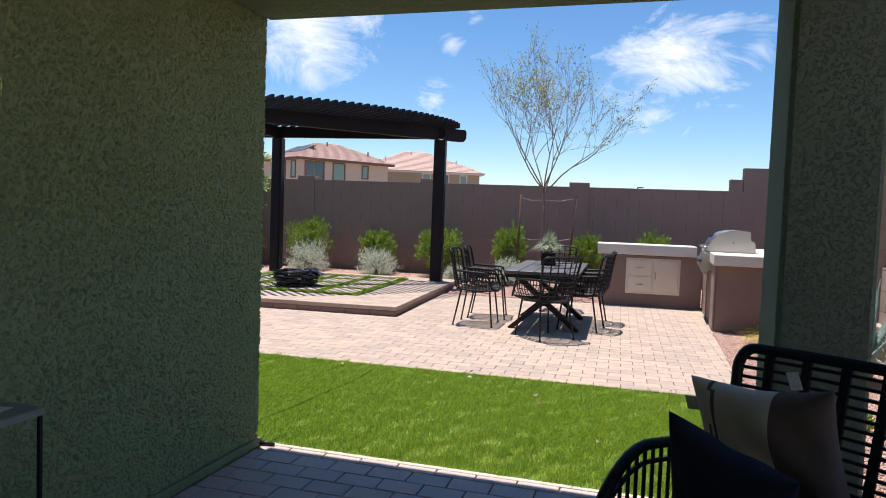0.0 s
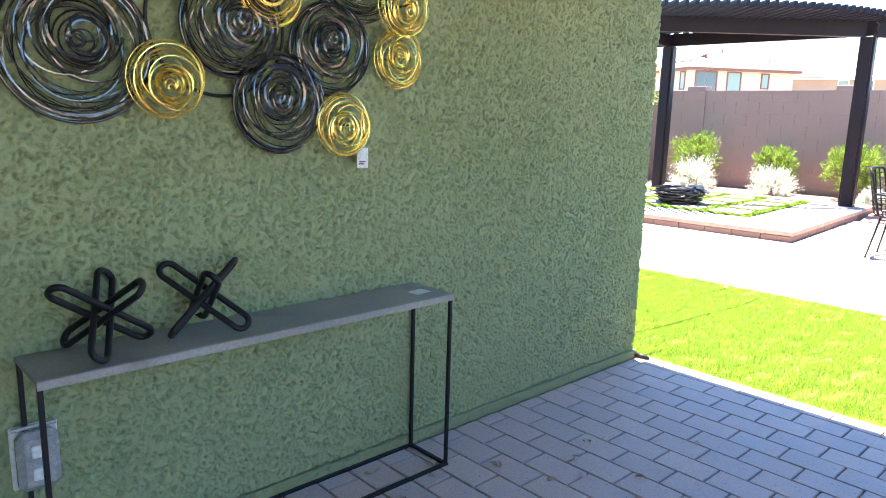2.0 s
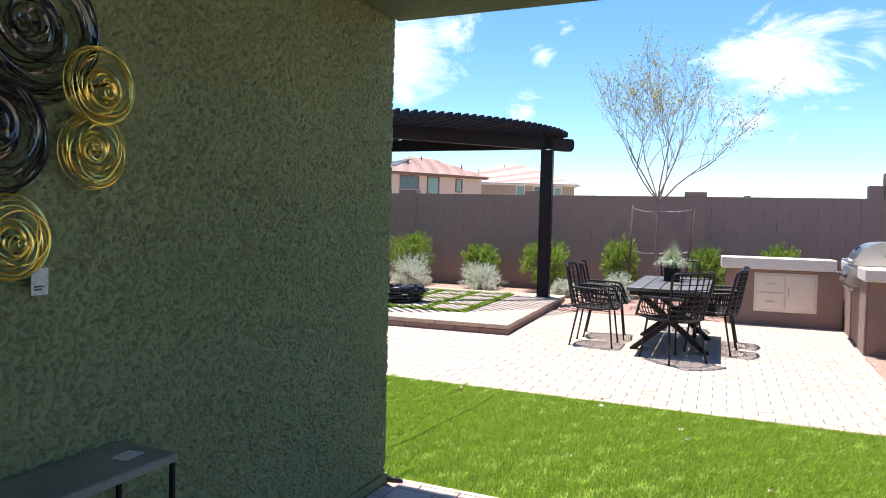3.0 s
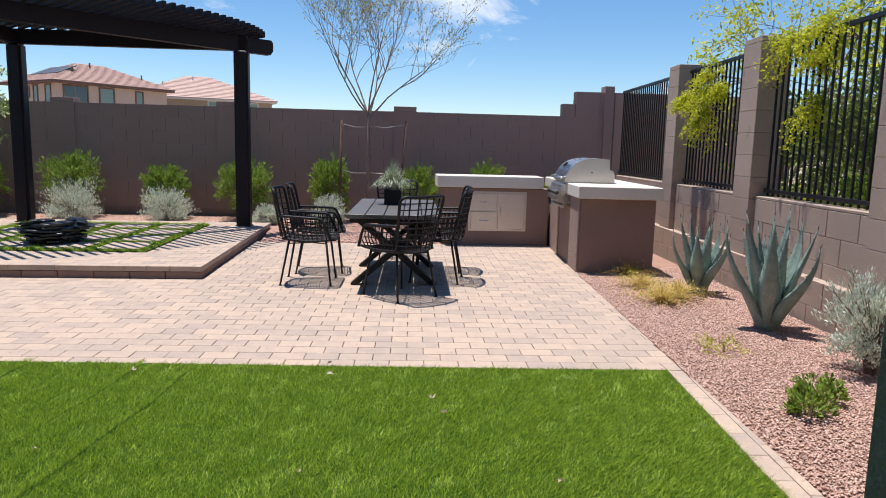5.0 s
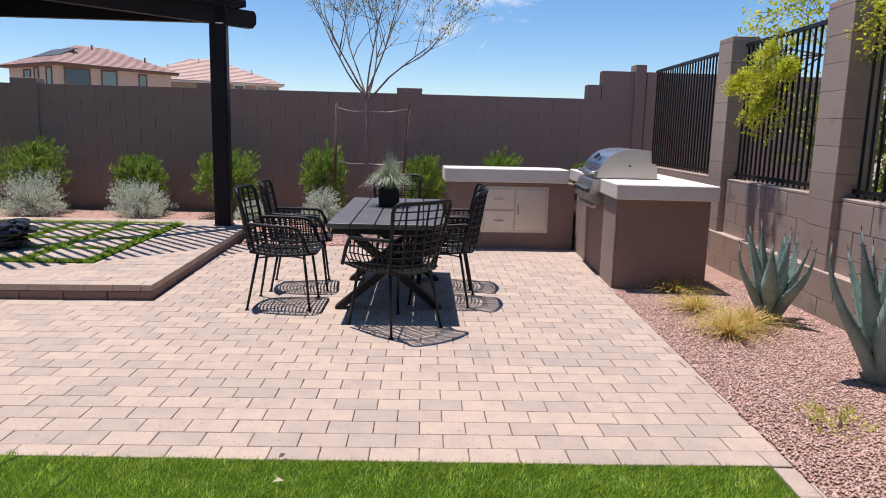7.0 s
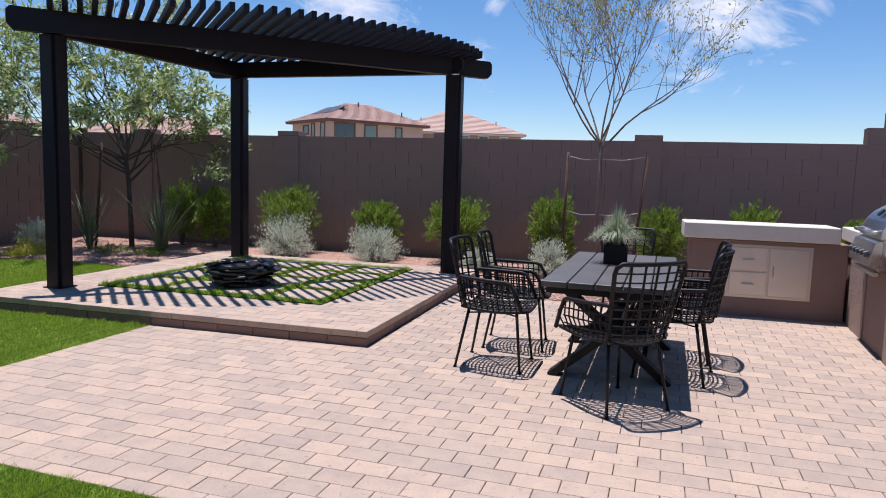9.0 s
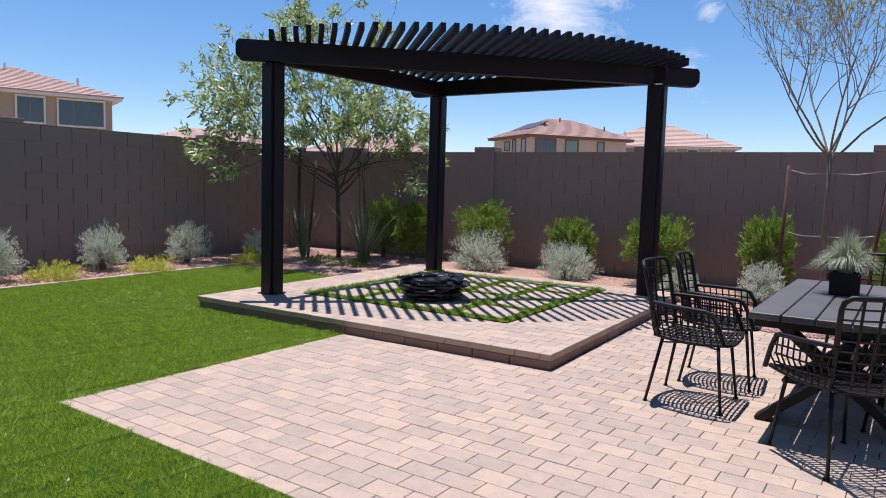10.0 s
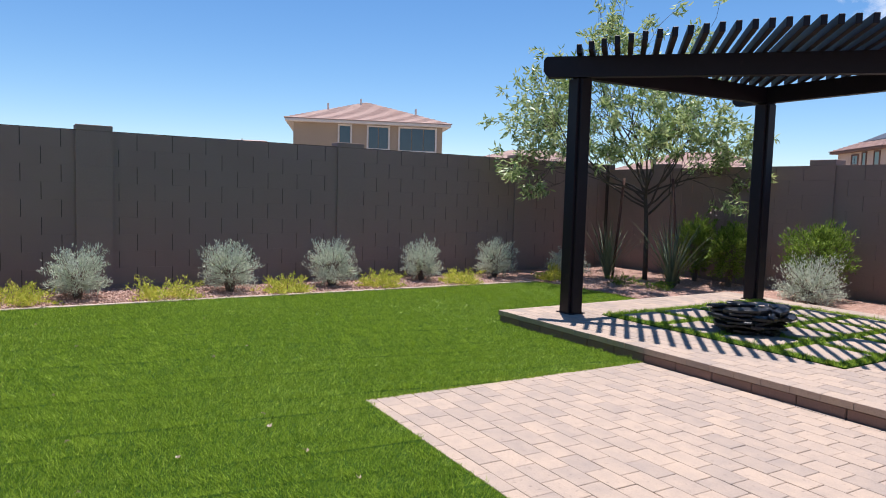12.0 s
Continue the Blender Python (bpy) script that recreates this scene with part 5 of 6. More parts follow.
def build_leafy_tree():
    rng = np.random.default_rng(35)
    x, y = -7.78, 12.65
    top = thing("desert_willow", "leafy multi-trunk tree, narrow leaves and pale blossoms", "tree", pose(x, y, 0.04))
    limbs, tips = [], []
    part("trunk", Geo().tube([(0, 0, -0.08), (-0.03, 0.02, 0.55), (-0.06, 0.02, 1.05), (-0.1, 0.0, 1.5)], [0.042, 0.036, 0.032, 0.028], 8), BARK_DARK, top, "", True)
    starts = ((3.3, 1.45, 0.32, 1.35), (2.6, 1.3, 0.45, 1.30), (2.1, 1.45, 0.65, 1.15), (3.3, 1.25, 0.95, 1.30), (4.2, 1.4, 0.85, 1.25), (5.3, 1.3, 0.8, 1.2), (3.0, 1.5, 0.4, 1.3), (5.9, 1.1, 1.5, 1.1), (3.7, 1.15, 2.2, 1.25), (3.4, 1.2, 1.6, 1.1), (0.4, 1.15, 1.9, 1.1), (0.9, 1.0, 1.6, 1.0), (3.9, 1.35, 2.6, 1.15), (0.2, 1.4, 2.6, 1.0), (0.7, 1.35, 2.2, 1.0), (4.4, 1.35, 2.4, 1.1), (5.6, 1.3, 2.6, 0.95))
    for a, z, lean, long in starts:
        grow(rng, limbs, Vector((-0.07, 0.01, z)), Vector((math.cos(a) * lean - 0.10, math.sin(a) * lean - 0.04, 1.0)).normalized(), long * (0.86 if math.cos(a) > 0.3 else 1.06), 0.02, 1, tips, 0.16, 0.02, 3, 0.72)
    crown = Geo()
    for pts, radii in limbs:
        crown.tube(pts, [max(0.003, q) for q in radii], 4)
    part("limb_frame", crown, BARK_DARK, top)
    base, way = [], []
    for p, d in tips:
        if rng.random() < 0.26:
            continue
        for _ in range(16):
            base.append(np.array(p) + rng.normal(0, 0.042, 3))
            way.append(np.array(d) * 0.6 + rng.normal(0, 0.8, 3) - np.array([0, 0, 0.25]))
    part("crown", soup("crown", leaf_quads(rng, np.array(base), np.array(way), 0.125, 0.034), 4, LEAF_TREE), None, top)
    pick = rng.choice(len(tips), 70, replace=False)
    base = np.array([np.array(tips[i][0]) for i in pick for _ in range(5)]) + rng.normal(0, 0.03, (350, 3))
    part("blossoms", soup("blossoms", leaf_quads(rng, base, rng.normal(size=(350, 3)), 0.035, 0.026), 4, PETAL), None, top)
    for dx, dy, lean in ((-0.36, -0.25, 0.10), (0.42, 0.12, -0.14)):
        stake = thing("tree_stake", "dark leaning tree stake in the gravel", "stake", pose(x + dx, y + dy, 0.02), "tree stakes")
        part("post", Geo().tube([(-lean, 0, -0.05), (lean * 0.6, 0, 1.62)], 0.022, 7), STAKE, stake, "", True)


build_leafy_tree()


def build_side_tree(x, y, height, reach, seed, name, label, leaf, count):
    """A tree beyond the iron fence."""
    rng = np.random.default_rng(seed)
    top = thing(name, label, "tree", pose(x, y, -0.05))
    limbs, tips = [], []
    part("trunk", Geo().tube([(0, 0, -0.05), (0.03, 0, height * 0.2), (0, 0, height * 0.4)], [0.06, 0.05, 0.04], 8), BARK, top, "", True)
    for k in range(8):
        a = 2 * math.pi * k / 8 + rng.uniform(-0.3, 0.3)
        lean = rng.uniform(0.3, 1.3) * reach
        grow(rng, limbs, Vector((0, 0, height * rng.uniform(0.15, 0.4))), Vector((math.cos(a) * lean, math.sin(a) * lean, 1)).normalized(), height * 0.36, 0.022, 1, tips, 0.18, -0.01, 3, 0.8)
    crown = Geo()

    def beyond(q):
        return x + q[0] > 3.45 + 0.07 * (y + q[1] - 7)

    for pts, radii in limbs:
        if all(beyond(q) for q in pts):
            crown.tube(pts, [max(0.003, q) for q in radii], 4)
    part("limb_frame", crown, BARK, top)
    base, way = [], []
    for p, d in tips:
        if not beyond(p):
            continue
        for _ in range(count):
            base.append(np.array(p) + rng.normal(0, 0.10, 3))
            way.append(np.array(d) * 0.4 + rng.normal(0, 0.8, 3) - np.array([0, 0, 0.25]))
    part("crown", soup("crown", leaf_quads(rng, np.array(base), np.array(way), 0.07, 0.032), 4, leaf), None, top)


build_side_tree(5.0, 9.6, 3.9, 0.6, 51, "lime_tree", "lime green tree beyond the iron fence", LEAF_LIME, 16)
build_side_tree(4.9, 7.0, 3.6, 0.7, 52, "lime_tree", "lime green tree beyond the iron fence", LEAF_LIME, 14)
build_side_tree(5.6, 8.4, 3.4, 0.9, 53, "shade_tree", "dark green tree beyond the iron fence", LEAF_HEDGE, 24)
build_side_tree(5.2, 5.4, 3.4, 0.9, 54, "shade_tree", "dark green tree beyond the iron fence", LEAF_HEDGE, 22)
for i, (y, h) in enumerate(((6.2, 1.9), (7.3, 2.0), (8.3, 2.2), (9.3, 2.2), (10.3, 2.1), (5.0, 1.8))):
    build_bush("hedge_shrub", "dark green shrub beyond the iron fence", 4.25 + 0.07 * (y - 7), y, -0.05, 0.66, h, 6500, 0.06, 0.028, LEAF_HEDGE, 110 + i, 0.3, 110, "shrubs beyond the fence", 0.5, 0.7)
for i, (y, h) in enumerate(((6.6, 1.35), (7.7, 1.30))):
    build_bush("low_shrub", "bright green shrub beyond the iron fence", 3.65 + 0.07 * (y - 7), y, -0.05, 0.36, h, 2600, 0.06, 0.022, LEAF_GREEN, 130 + i, 0.3, 60, "bright shrubs beyond the fence", 0.55)


def build_branch(x, y, z, lobes, seed):
    """A leafy bough that hangs over the fence: lobes of foliage at offsets, each with its reach."""
    rng = np.random.default_rng(seed)
    top = thing("overhanging_branch", "lime green leafy bough hanging through the fence", "branch", pose(x, y, z))
    g, base, way = Geo(), [], []
    for dx, dy, dz, reach in lobes:
        root, mid = Vector((0.6, 0.1, 0.3)), Vector((dx, dy, dz))
        hub = root.lerp(mid, 0.6) + Vector((0, 0, 0.08))
        g.tube([root, hub, mid], [0.009, 0.007, 0.004], 5)
        for _ in range(16):
            end = mid + Vector(rng.normal(0, 0.55, 3)) * reach - Vector((0, 0, 0.15 * reach))
            bend = hub.lerp(end, 0.6) + Vector((0, 0, 0.25 * reach))
            g.tube([hub.lerp(mid, rng.uniform(0, 1)), bend, end], [0.004, 0.003, 0.0015], 3)
            for s in range(9):
                q = np.array(bend.lerp(end, s / 8))
                base += [q + rng.normal(0, 0.024, 3) for _ in range(9)]
    part("twig_frame", g, BARK, top)
    base = np.array(base)
    part("foliage", soup("foliage", leaf_quads(rng, base, rng.normal(size=base.shape) - np.array([0, 0, 0.5]), 0.034, 0.014), 4, LEAF_LIME), None, top)


build_branch(2.98, 9.55, 1.80, ((0.0, 0.02, 0.22, 0.21), (-0.05, 0.05, 0.0, 0.20), (0.0, -0.02, -0.25, 0.17), (-0.10, 0.36, 0.0, 0.09), (0.05, -0.26, 0.10, 0.11)), 61)
build_branch(2.97, 7.75, 2.00, ((0.0, 0.22, 0.20, 0.26), (0.0, -0.12, 0.22, 0.28), (0.0, -0.35, -0.45, 0.22), (0.0, -0.30, 0.0, 0.12), (0.0, -0.5, 0.2, 0.25)), 62)

# ---- houses beyond the walls ----


def build_house(label, front_left, front_right, deep, eave, ridge, wall, roof_mat, trim, openings, far_walls=(), solar=False):
    """A two-storey house seen over the wall: its front runs from one eave corner to the other, hip roof on top."""
    a, b = Vector((*front_left, 0)), Vector((*front_right, 0))
    long = (b - a).length
    m = Matrix.Translation(a) @ Matrix.Rotation(math.atan2(b.y - a.y, b.x - a.x), 4, "Z")
    top = thing("house", label, "house", m, "houses beyond the walls")
    over = 0.45
    part("wall", Geo().box(over, long - over, over, deep - over, -0.06, eave - 0.02), wall, top)
    part("fascia", Geo().box(0.02, long - 0.02, 0.02, deep - 0.02, eave - 0.16, eave, 0.02), trim, top)
    # hip roof of stepped tile courses
    half = min(long, deep) / 2
    rows = 16
    roof = Geo()
    rise = ridge - eave
    rings = []
    for k in range(rows):
        t0, t1 = k / rows, (k + 1) / rows
        i0, i1 = half * t0 - 0.03, half * t1
        z0, z1 = eave + rise * t0 + 0.05, eave + rise * t1 + 0.02
        for inset, z in ((i0, z0 - 0.05), (i0, z0), (i1, z1)):
            rings.append([(inset, inset, z), (long - inset, inset, z), (long - inset, deep - inset, z), (inset, deep - inset, z)])
    faces = [(4 * k + i, 4 * k + (i + 1) % 4, 4 * k + 4 + (i + 1) % 4, 4 * k + 4 + i) for k in range(len(rings) - 1) for i in range(4)]
    roof.add([p for ring in rings for p in ring], faces)
    part("roof", roof, roof_mat, top)
    for x, y in ((long * 0.46, deep * 0.40), (long * 0.80, deep * 0.2), (long * 0.25, deep * 0.24)):
        inset = min(x, y, long - x, deep - y)
        zr = eave + rise * min(1, inset / half)
        part("vent_pipe", Geo().tube([(x, y, zr - 0.1), (x, y, zr + 0.38)], 0.06, 6), trim, top)
    if solar:
        # a row of panels on the slope above the left end wall
        for k in range(3):
            y0 = 1.9 + k * 1.2
            x0, x1 = half * 0.36, half * 0.74
            z0, z1 = eave + rise * 0.36 + 0.09, eave + rise * 0.74 + 0.09
            g = Geo().add([(x0, y0 + 1.1, z0), (x0, y0, z0), (x1, y0, z1), (x1, y0 + 1.1, z1), (x0, y0 + 1.1, z0 - 0.06), (x0, y0, z0 - 0.06), (x1, y0, z1 - 0.06), (x1, y0 + 1.1, z1 - 0.06)],
                          [(0, 1, 2, 3), (7, 6, 5, 4), (0, 4, 5, 1), (1, 5, 6, 2), (2, 6, 7, 3), (3, 7, 4, 0)])
            part("solar_panel", g, SOLAR, top)
    def opening(x0, x1, z0, z1, glass, m2=None, panes=1):
        win = part("window", Geo().box(x0 - 0.09, x1 + 0.09, over - 0.07, over - 0.002, z0 - 0.09, z0, 0.01, m2).box(x0 - 0.09, x1 + 0.09, over - 0.07, over - 0.002, z1, z1 + 0.09, 0.01, m2)
                   .box(x0 - 0.09, x0, over - 0.07, over - 0.002, z0 + 0.001, z1 - 0.001, 0.01, m2).box(x1, x1 + 0.09, over - 0.07, over - 0.002, z0 + 0.001, z1 - 0.001, 0.01, m2), TRIM_WHITE if trim is not TRIM_BROWN else trim, top)
        w = (x1 - x0) / panes
        for k in range(panes):
            part("pane", Geo().box(x0 + k * w + 0.02, x0 + (k + 1) * w - 0.02, over - 0.03, over - 0.012, z0 + 0.01, z1 - 0.01, 0, m2), glass, win)
    for x0, x1, z0, z1, glass, panes in openings:
        opening(x0, x1, z0, z1, glass, None, panes)
    for y0, y1, z0, z1, glass, panes in far_walls:
        # openings in the end wall at the front's left corner
        turn = Matrix.Translation((0, deep, 0)) @ Matrix.Rotation(-math.pi / 2, 4, "Z")
        opening(deep - y1, deep - y0, z0, z1, glass, turn, panes)
    return top


build_house("tan plaster house with a buff tile hip roof", (-36.95, 17.0), (-33.3, 25.4), 9.5, 5.2, 6.75, WALL_TAN, ROOF_BUFF, TRIM_WHITE,
            ((2.95, 3.55, 3.95, 4.92, GLASS_BLUE, 1), (4.55, 5.65, 3.75, 4.92, GLASS_BLUE, 2), (6.30, 8.30, 3.7, 4.92, GLASS_BLUE, 3)))
build_house("cream plaster house with a terracotta hip roof", (-22.7, 50.8), (-17.0, 58.2), 7.4, 5.2, 6.8, WALL_CREAM, ROOF_RED, TRIM_BROWN,
            ((0.95, 2.55, 3.6, 4.9, GLASS_BLUE, 2), (3.5, 4.5, 3.6, 4.9, GLASS_TEAL, 1), (6.3, 6.8, 3.9, 4.85, GLASS_TEAL, 1)),
            ((1.2, 1.8, 3.7, 4.9, GLASS_TEAL, 1), (2.9, 3.35, 3.6, 4.9, GLASS_TEAL, 1), (4.0, 4.8, 4.2, 4.8, GLASS_BLUE, 2)), True)
build_house("tan plaster house with a pale terracotta roof", (-23.0, 64.0), (-10.8, 68.4), 11.0, 5.2, 7.5, WALL_TAN, ROOF_BUFF, TRIM_WHITE,
            ((6.9, 7.6, 4.0, 4.95, GLASS_TEAL, 1), (8.6, 9.4, 3.9, 4.95, GLASS_BLUE, 1), (10.6, 11.2, 4.1, 4.9, GLASS_TEAL, 1)))
build_house("low house with a terracotta roof above the wall", (-50.0, 55.0), (-36.5, 62.0), 11.0, 4.2, 6.3, WALL_CREAM, ROOF_RED, TRIM_BROWN, ((3, 4.5, 2, 3.4, GLASS_BLUE, 2),))
build_house("low house with a buff tile roof above the wall", (-66.0, 46.0), (-52.5, 54.5), 11.0, 4.6, 6.6, WALL_TAN, ROOF_BUFF, TRIM_WHITE, ((3, 4.5, 2, 3.4, GLASS_BLUE, 2),))
build_house("low house with a buff tile roof behind the side wall", (-55.0, 14.0), (-50.0, 24.0), 9.0, 3.6, 5.2, WALL_TAN, ROOF_BUFF, TRIM_WHITE, ((3, 4.5, 2, 3.2, GLASS_BLUE, 2),))
lamp = thing("street_lamp", "thin distant street lamp above the wall", "street lamp", pose(3.5, 62.5, -0.05))
part("pole", Geo().tube([(0, 0, 0), (0, 0, 4.1)], [0.07, 0.05], 6), BLACK_METAL, lamp)
part("lamp_head", Geo().box(0, 0.5, -0.1, 0.1, 4.03, 4.12, 0.02), BLACK_METAL, lamp)

# ---- loose litter ----


def scatter_leaves():
    rng = np.random.default_rng(71)
    for i in range(26):
        x, y = rng.uniform(0.05, 0.75), rng.uniform(-2.8, -0.7)
        bit = tagged(part("dead_leaf", soup("dead_leaf", leaf_quads(rng, np.zeros((2, 3)), np.array([[1.0, 0.2, 0.12], [0.8, -0.5, 0.2]]), 0.046, 0.02, 0.5), 4, DRY_LEAF), None), "small curled dead leaf on the patio pavers", "leaf", "dead leaves")
        bit.matrix_basis = PATIO @ pose(x, y, 0.005, 0, 0, rng.uniform(0, 360))
    for i in range(24):
        x, y = rng.uniform(-7.5, 1.0), rng.uniform(4.3, 5.9)
        bit = tagged(part("fallen_leaf", soup("fallen_leaf", leaf_quads(rng, np.zeros((2, 3)), np.array([[1.0, 0.2, 0.25], [0.8, -0.5, 0.3]]), 0.034, 0.015, 0.5), 4, DRY_LEAF), None), "pale fallen leaf on the turf", "leaf", "leaves on the lawn")
        bit.matrix_basis = pose(x, y, 0.03, 0, 0, rng.uniform(0, 360))


scatter_leaves()


# ---- turf blades and gravel ----


def inside(pts, ring):
    x, y = pts[:, 0], pts[:, 1]
    hit = np.zeros(len(pts), bool)
    for i in range(len(ring)):
        (ax, ay), (bx, by) = ring[i - 1], ring[i]
        cross = ((ay > y) != (by > y)) & (x < (bx - ax) * (y - ay) / (by - ay + 1e-12) + ax)
        hit ^= cross
    return hit


# across the stitched seams of the lawn
SEAM_X, SEAM_Y = 0.985, 0.17


def blades(rng, ring, density, height, width, z):
    xs, ys = [p[0] for p in ring], [p[1] for p in ring]
    n = int((max(xs) - min(xs)) * (max(ys) - min(ys)) * density)
    pts = np.stack([rng.uniform(min(xs), max(xs), n), rng.uniform(min(ys), max(ys), n)], axis=1)
    pts = pts[inside(pts, ring)]
    n = len(pts)
    root = np.concatenate([pts, np.full((n, 1), z)], axis=1)
    a = rng.uniform(0, 2 * math.pi, n)
    side = np.stack([np.cos(a), np.sin(a), np.zeros(n)], axis=1) * width / 2
    h = height * rng.uniform(0.55, 1.15, n)
    # rows where the turf was stitched lie a little lower
    along = SEAM_X * pts[:, 0] - SEAM_Y * pts[:, 1] + 0.016 * np.sin(pts[:, 1] * 2.3) + 0.008 * np.sin(pts[:, 1] * 7.1 + pts[:, 0])
    row = np.mod(along, 0.31)
    deep = 0.014 + 0.016 * np.sin(pts[:, 1] * 1.7 + np.floor(along / 0.31) * 2.4)
    # raised ridges of pile where the turf was stitched
    ridge = (row < deep) & (pts[:, 0] < -1.5)
    h = np.where(ridge, h * 1.5, h)
    root[:, 2] += 0.012 * ridge
    # brushed swathes: the pile leans one way here, another there
    swathe = np.sin(pts[:, 0] * 1.9 + 1.1 * np.sin(pts[:, 1] * 1.3)) + np.sin(pts[:, 1] * 2.9 + 0.9 * np.sin(pts[:, 0] * 1.1))
    # tufts a hand wide that stand up or lie flat
    tuft = np.zeros(n)
    for _ in range(9):
        turn, wave = rng.uniform(0, 2 * math.pi), 2 * math.pi / rng.uniform(0.11, 0.34)
        tuft += np.sin(wave * (pts[:, 0] * math.cos(turn) + pts[:, 1] * math.sin(turn)) + rng.uniform(0, 2 * math.pi)) / 3
    h = h * (1 + 0.22 * np.clip(tuft, -1.5, 1.5))
    pull = np.stack([0.18 + 0.10 * swathe, -0.10 - 0.16 * swathe - 0.40 * tuft], axis=1)
    tip = root + np.concatenate([(rng.normal(0, 0.45, (n, 2)) + pull) * h[:, None], h[:, None]], axis=1)
    return np.stack([root - side, root + side, tip], axis=1).reshape(-1, 3)


def off_pads(corners):
    tri = corners.reshape(-1, 3, 3)
    keep = np.ones(len(tri), bool)
    for x, y in PADS:
        mid = tri[:, 0]
        keep &= ~((mid[:, 0] > x) & (mid[:, 0] < x + PAD_X) & (mid[:, 1] > y) & (mid[:, 1] < y + PAD_Y))
    return tri[keep].reshape(-1, 3)


rng_turf = np.random.default_rng(81)
FRONT = [(-2.6, 3.95), (-1.55, 3.87), (1.05, 3.69), (1.075, 4.5), (1.19, 5.778), (-2.6, 5.952)]
MIDDLE = [(-5.2, 4.12), (-2.6, 3.95), (-2.6, 5.952), (-4.136, 6.028), (-4.066, 8.45), (-5.2, 8.45)]
BESIDE = [(-5.2, 2.72), (-1.9, 2.72), (-1.9, 3.88), (-2.6, 3.95), (-5.2, 4.12)]
FARTHER = [(-8.49, 2.7), (-5.2, 2.7), (-5.2, 8.45), (-6.06, 8.46), (-6.06, 11.05), (-7.0, 11.18), (-8.45, 11.08)]
for ring, density, high, wide in ((FRONT, 30000, 0.023, 0.0026), (MIDDLE, 20000, 0.024, 0.0032), (FARTHER, 11500, 0.024, 0.0042), (BESIDE, 11500, 0.024, 0.0042)):
    tagged(part("turf_blades", soup("turf_blades", blades(rng_turf, ring, density, high, wide, 0.002), 3, BLADES), None), "short green synthetic grass blades", "grass", "turf", "stuff")
PAD_MESH = Geo().box(0, PAD_X, 0, PAD_Y, PZ - 0.03, PZ + 0.016, 0.006).mesh("stepping_slab", PAVER)
for x, y in PADS:
    slab = part("stepping_slab", PAD_MESH, None, platform)
    slab.location = (x, y, 0)
INSET = [(GX0, GY0), (GX1, GY0), (GX1, GY1), (GX0, GY1)]
tagged(part("turf_blades", soup("turf_blades", off_pads(blades(rng_turf, INSET, 8000, 0.03, 0.006, PZ + 0.006)), 3, BLADES), None), "short green synthetic grass blades on the platform", "grass", "turf", "stuff")


def stones(rng, ring, density, low, high, z):
    """Angular pebbles: squashed eight-sided solids."""
    xs, ys = [p[0] for p in ring], [p[1] for p in ring]
    n = int((max(xs) - min(xs)) * (max(ys) - min(ys)) * density)
    pts = np.stack([rng.uniform(min(xs), max(xs), n), rng.uniform(min(ys), max(ys), n)], axis=1)
    pts = pts[inside(pts, ring)]
    n = len(pts)
    size = rng.uniform(low, high, (n, 1, 1))
    form = np.array([[1, 0, 0], [0, 1, 0], [-1, 0, 0], [0, -1, 0], [0, 0, 0.7], [0, 0, -0.7]])[None] * rng.uniform(0.6, 1.3, (n, 6, 1))
    a = rng.uniform(0, 2 * math.pi, n)
    c, s = np.cos(a)[:, None], np.sin(a)[:, None]
    x, y = form[..., 0] * c - form[..., 1] * s, form[..., 0] * s + form[..., 1] * c
    form = np.stack([x, y, form[..., 2] + 0.35 * x * rng.normal(0, 1, (n, 1))], axis=-1) * size
    height = z(pts[:, 0], pts[:, 1]) if callable(z) else np.full(n, z)
    form += np.concatenate([pts, height[:, None]], axis=1)[:, None]
    return form


def stone_mesh(name, forms, mat):
    n = len(forms)
    tri = np.array([[0, 1, 4], [1, 2, 4], [2, 3, 4], [3, 0, 4], [1, 0, 5], [2, 1, 5], [3, 2, 5], [0, 3, 5]])
    faces = (np.arange(n)[:, None, None] * 6 + tri[None]).reshape(-1)
    me = bpy.data.meshes.new(name)
    me.vertices.add(n * 6)
    me.vertices.foreach_set("co", forms.astype(np.float32).ravel())
    me.loops.add(len(faces))
    me.loops.foreach_set("vertex_index", faces.astype(np.int32))
    me.polygons.add(len(faces) // 3)
    me.polygons.foreach_set("loop_start", np.arange(0, len(faces), 3, dtype=np.int32))
    me.update(calc_edges=True)
    me.materials.append(mat)
    return me


rng_stone = np.random.default_rng(91)
NEAR_BED = [(1.22, 3.4), (2.66, 3.4), (2.76, 7.0), (2.9, 9.4), (1.58, 9.4), (1.53, 9.0), (1.30, 5.8), (1.21, 4.5)]
BACK_BED = [(-9.5, 11.2), (-7.0, 11.26), (-6.1, 11.15), (-6.1, 12.3), (-2.1, 12.3), (-2.1, 11.1), (0.2, 11.1), (0.2, 11.6), (3.2, 11.6), (3.2, 13.5), (-9.5, 13.5)]
LEFT_BED = [(-9.5, 3.2), (-8.57, 3.2), (-8.57, 11.1), (-9.5, 11.2)]
tagged(part("gravel", stone_mesh("gravel", stones(rng_stone, NEAR_BED, 9500, 0.004, 0.0105, 0.003), GRAVEL), None), "loose reddish crushed gravel", "gravel", "", "stuff")
tagged(part("gravel", stone_mesh("gravel", stones(rng_stone, BACK_BED, 1100, 0.008, 0.02, lambda x, y: 0.006 + 0.074 * np.clip((y - 11.3) / 2.2, 0, 1)), GRAVEL), None), "loose reddish crushed gravel", "gravel", "", "stuff")
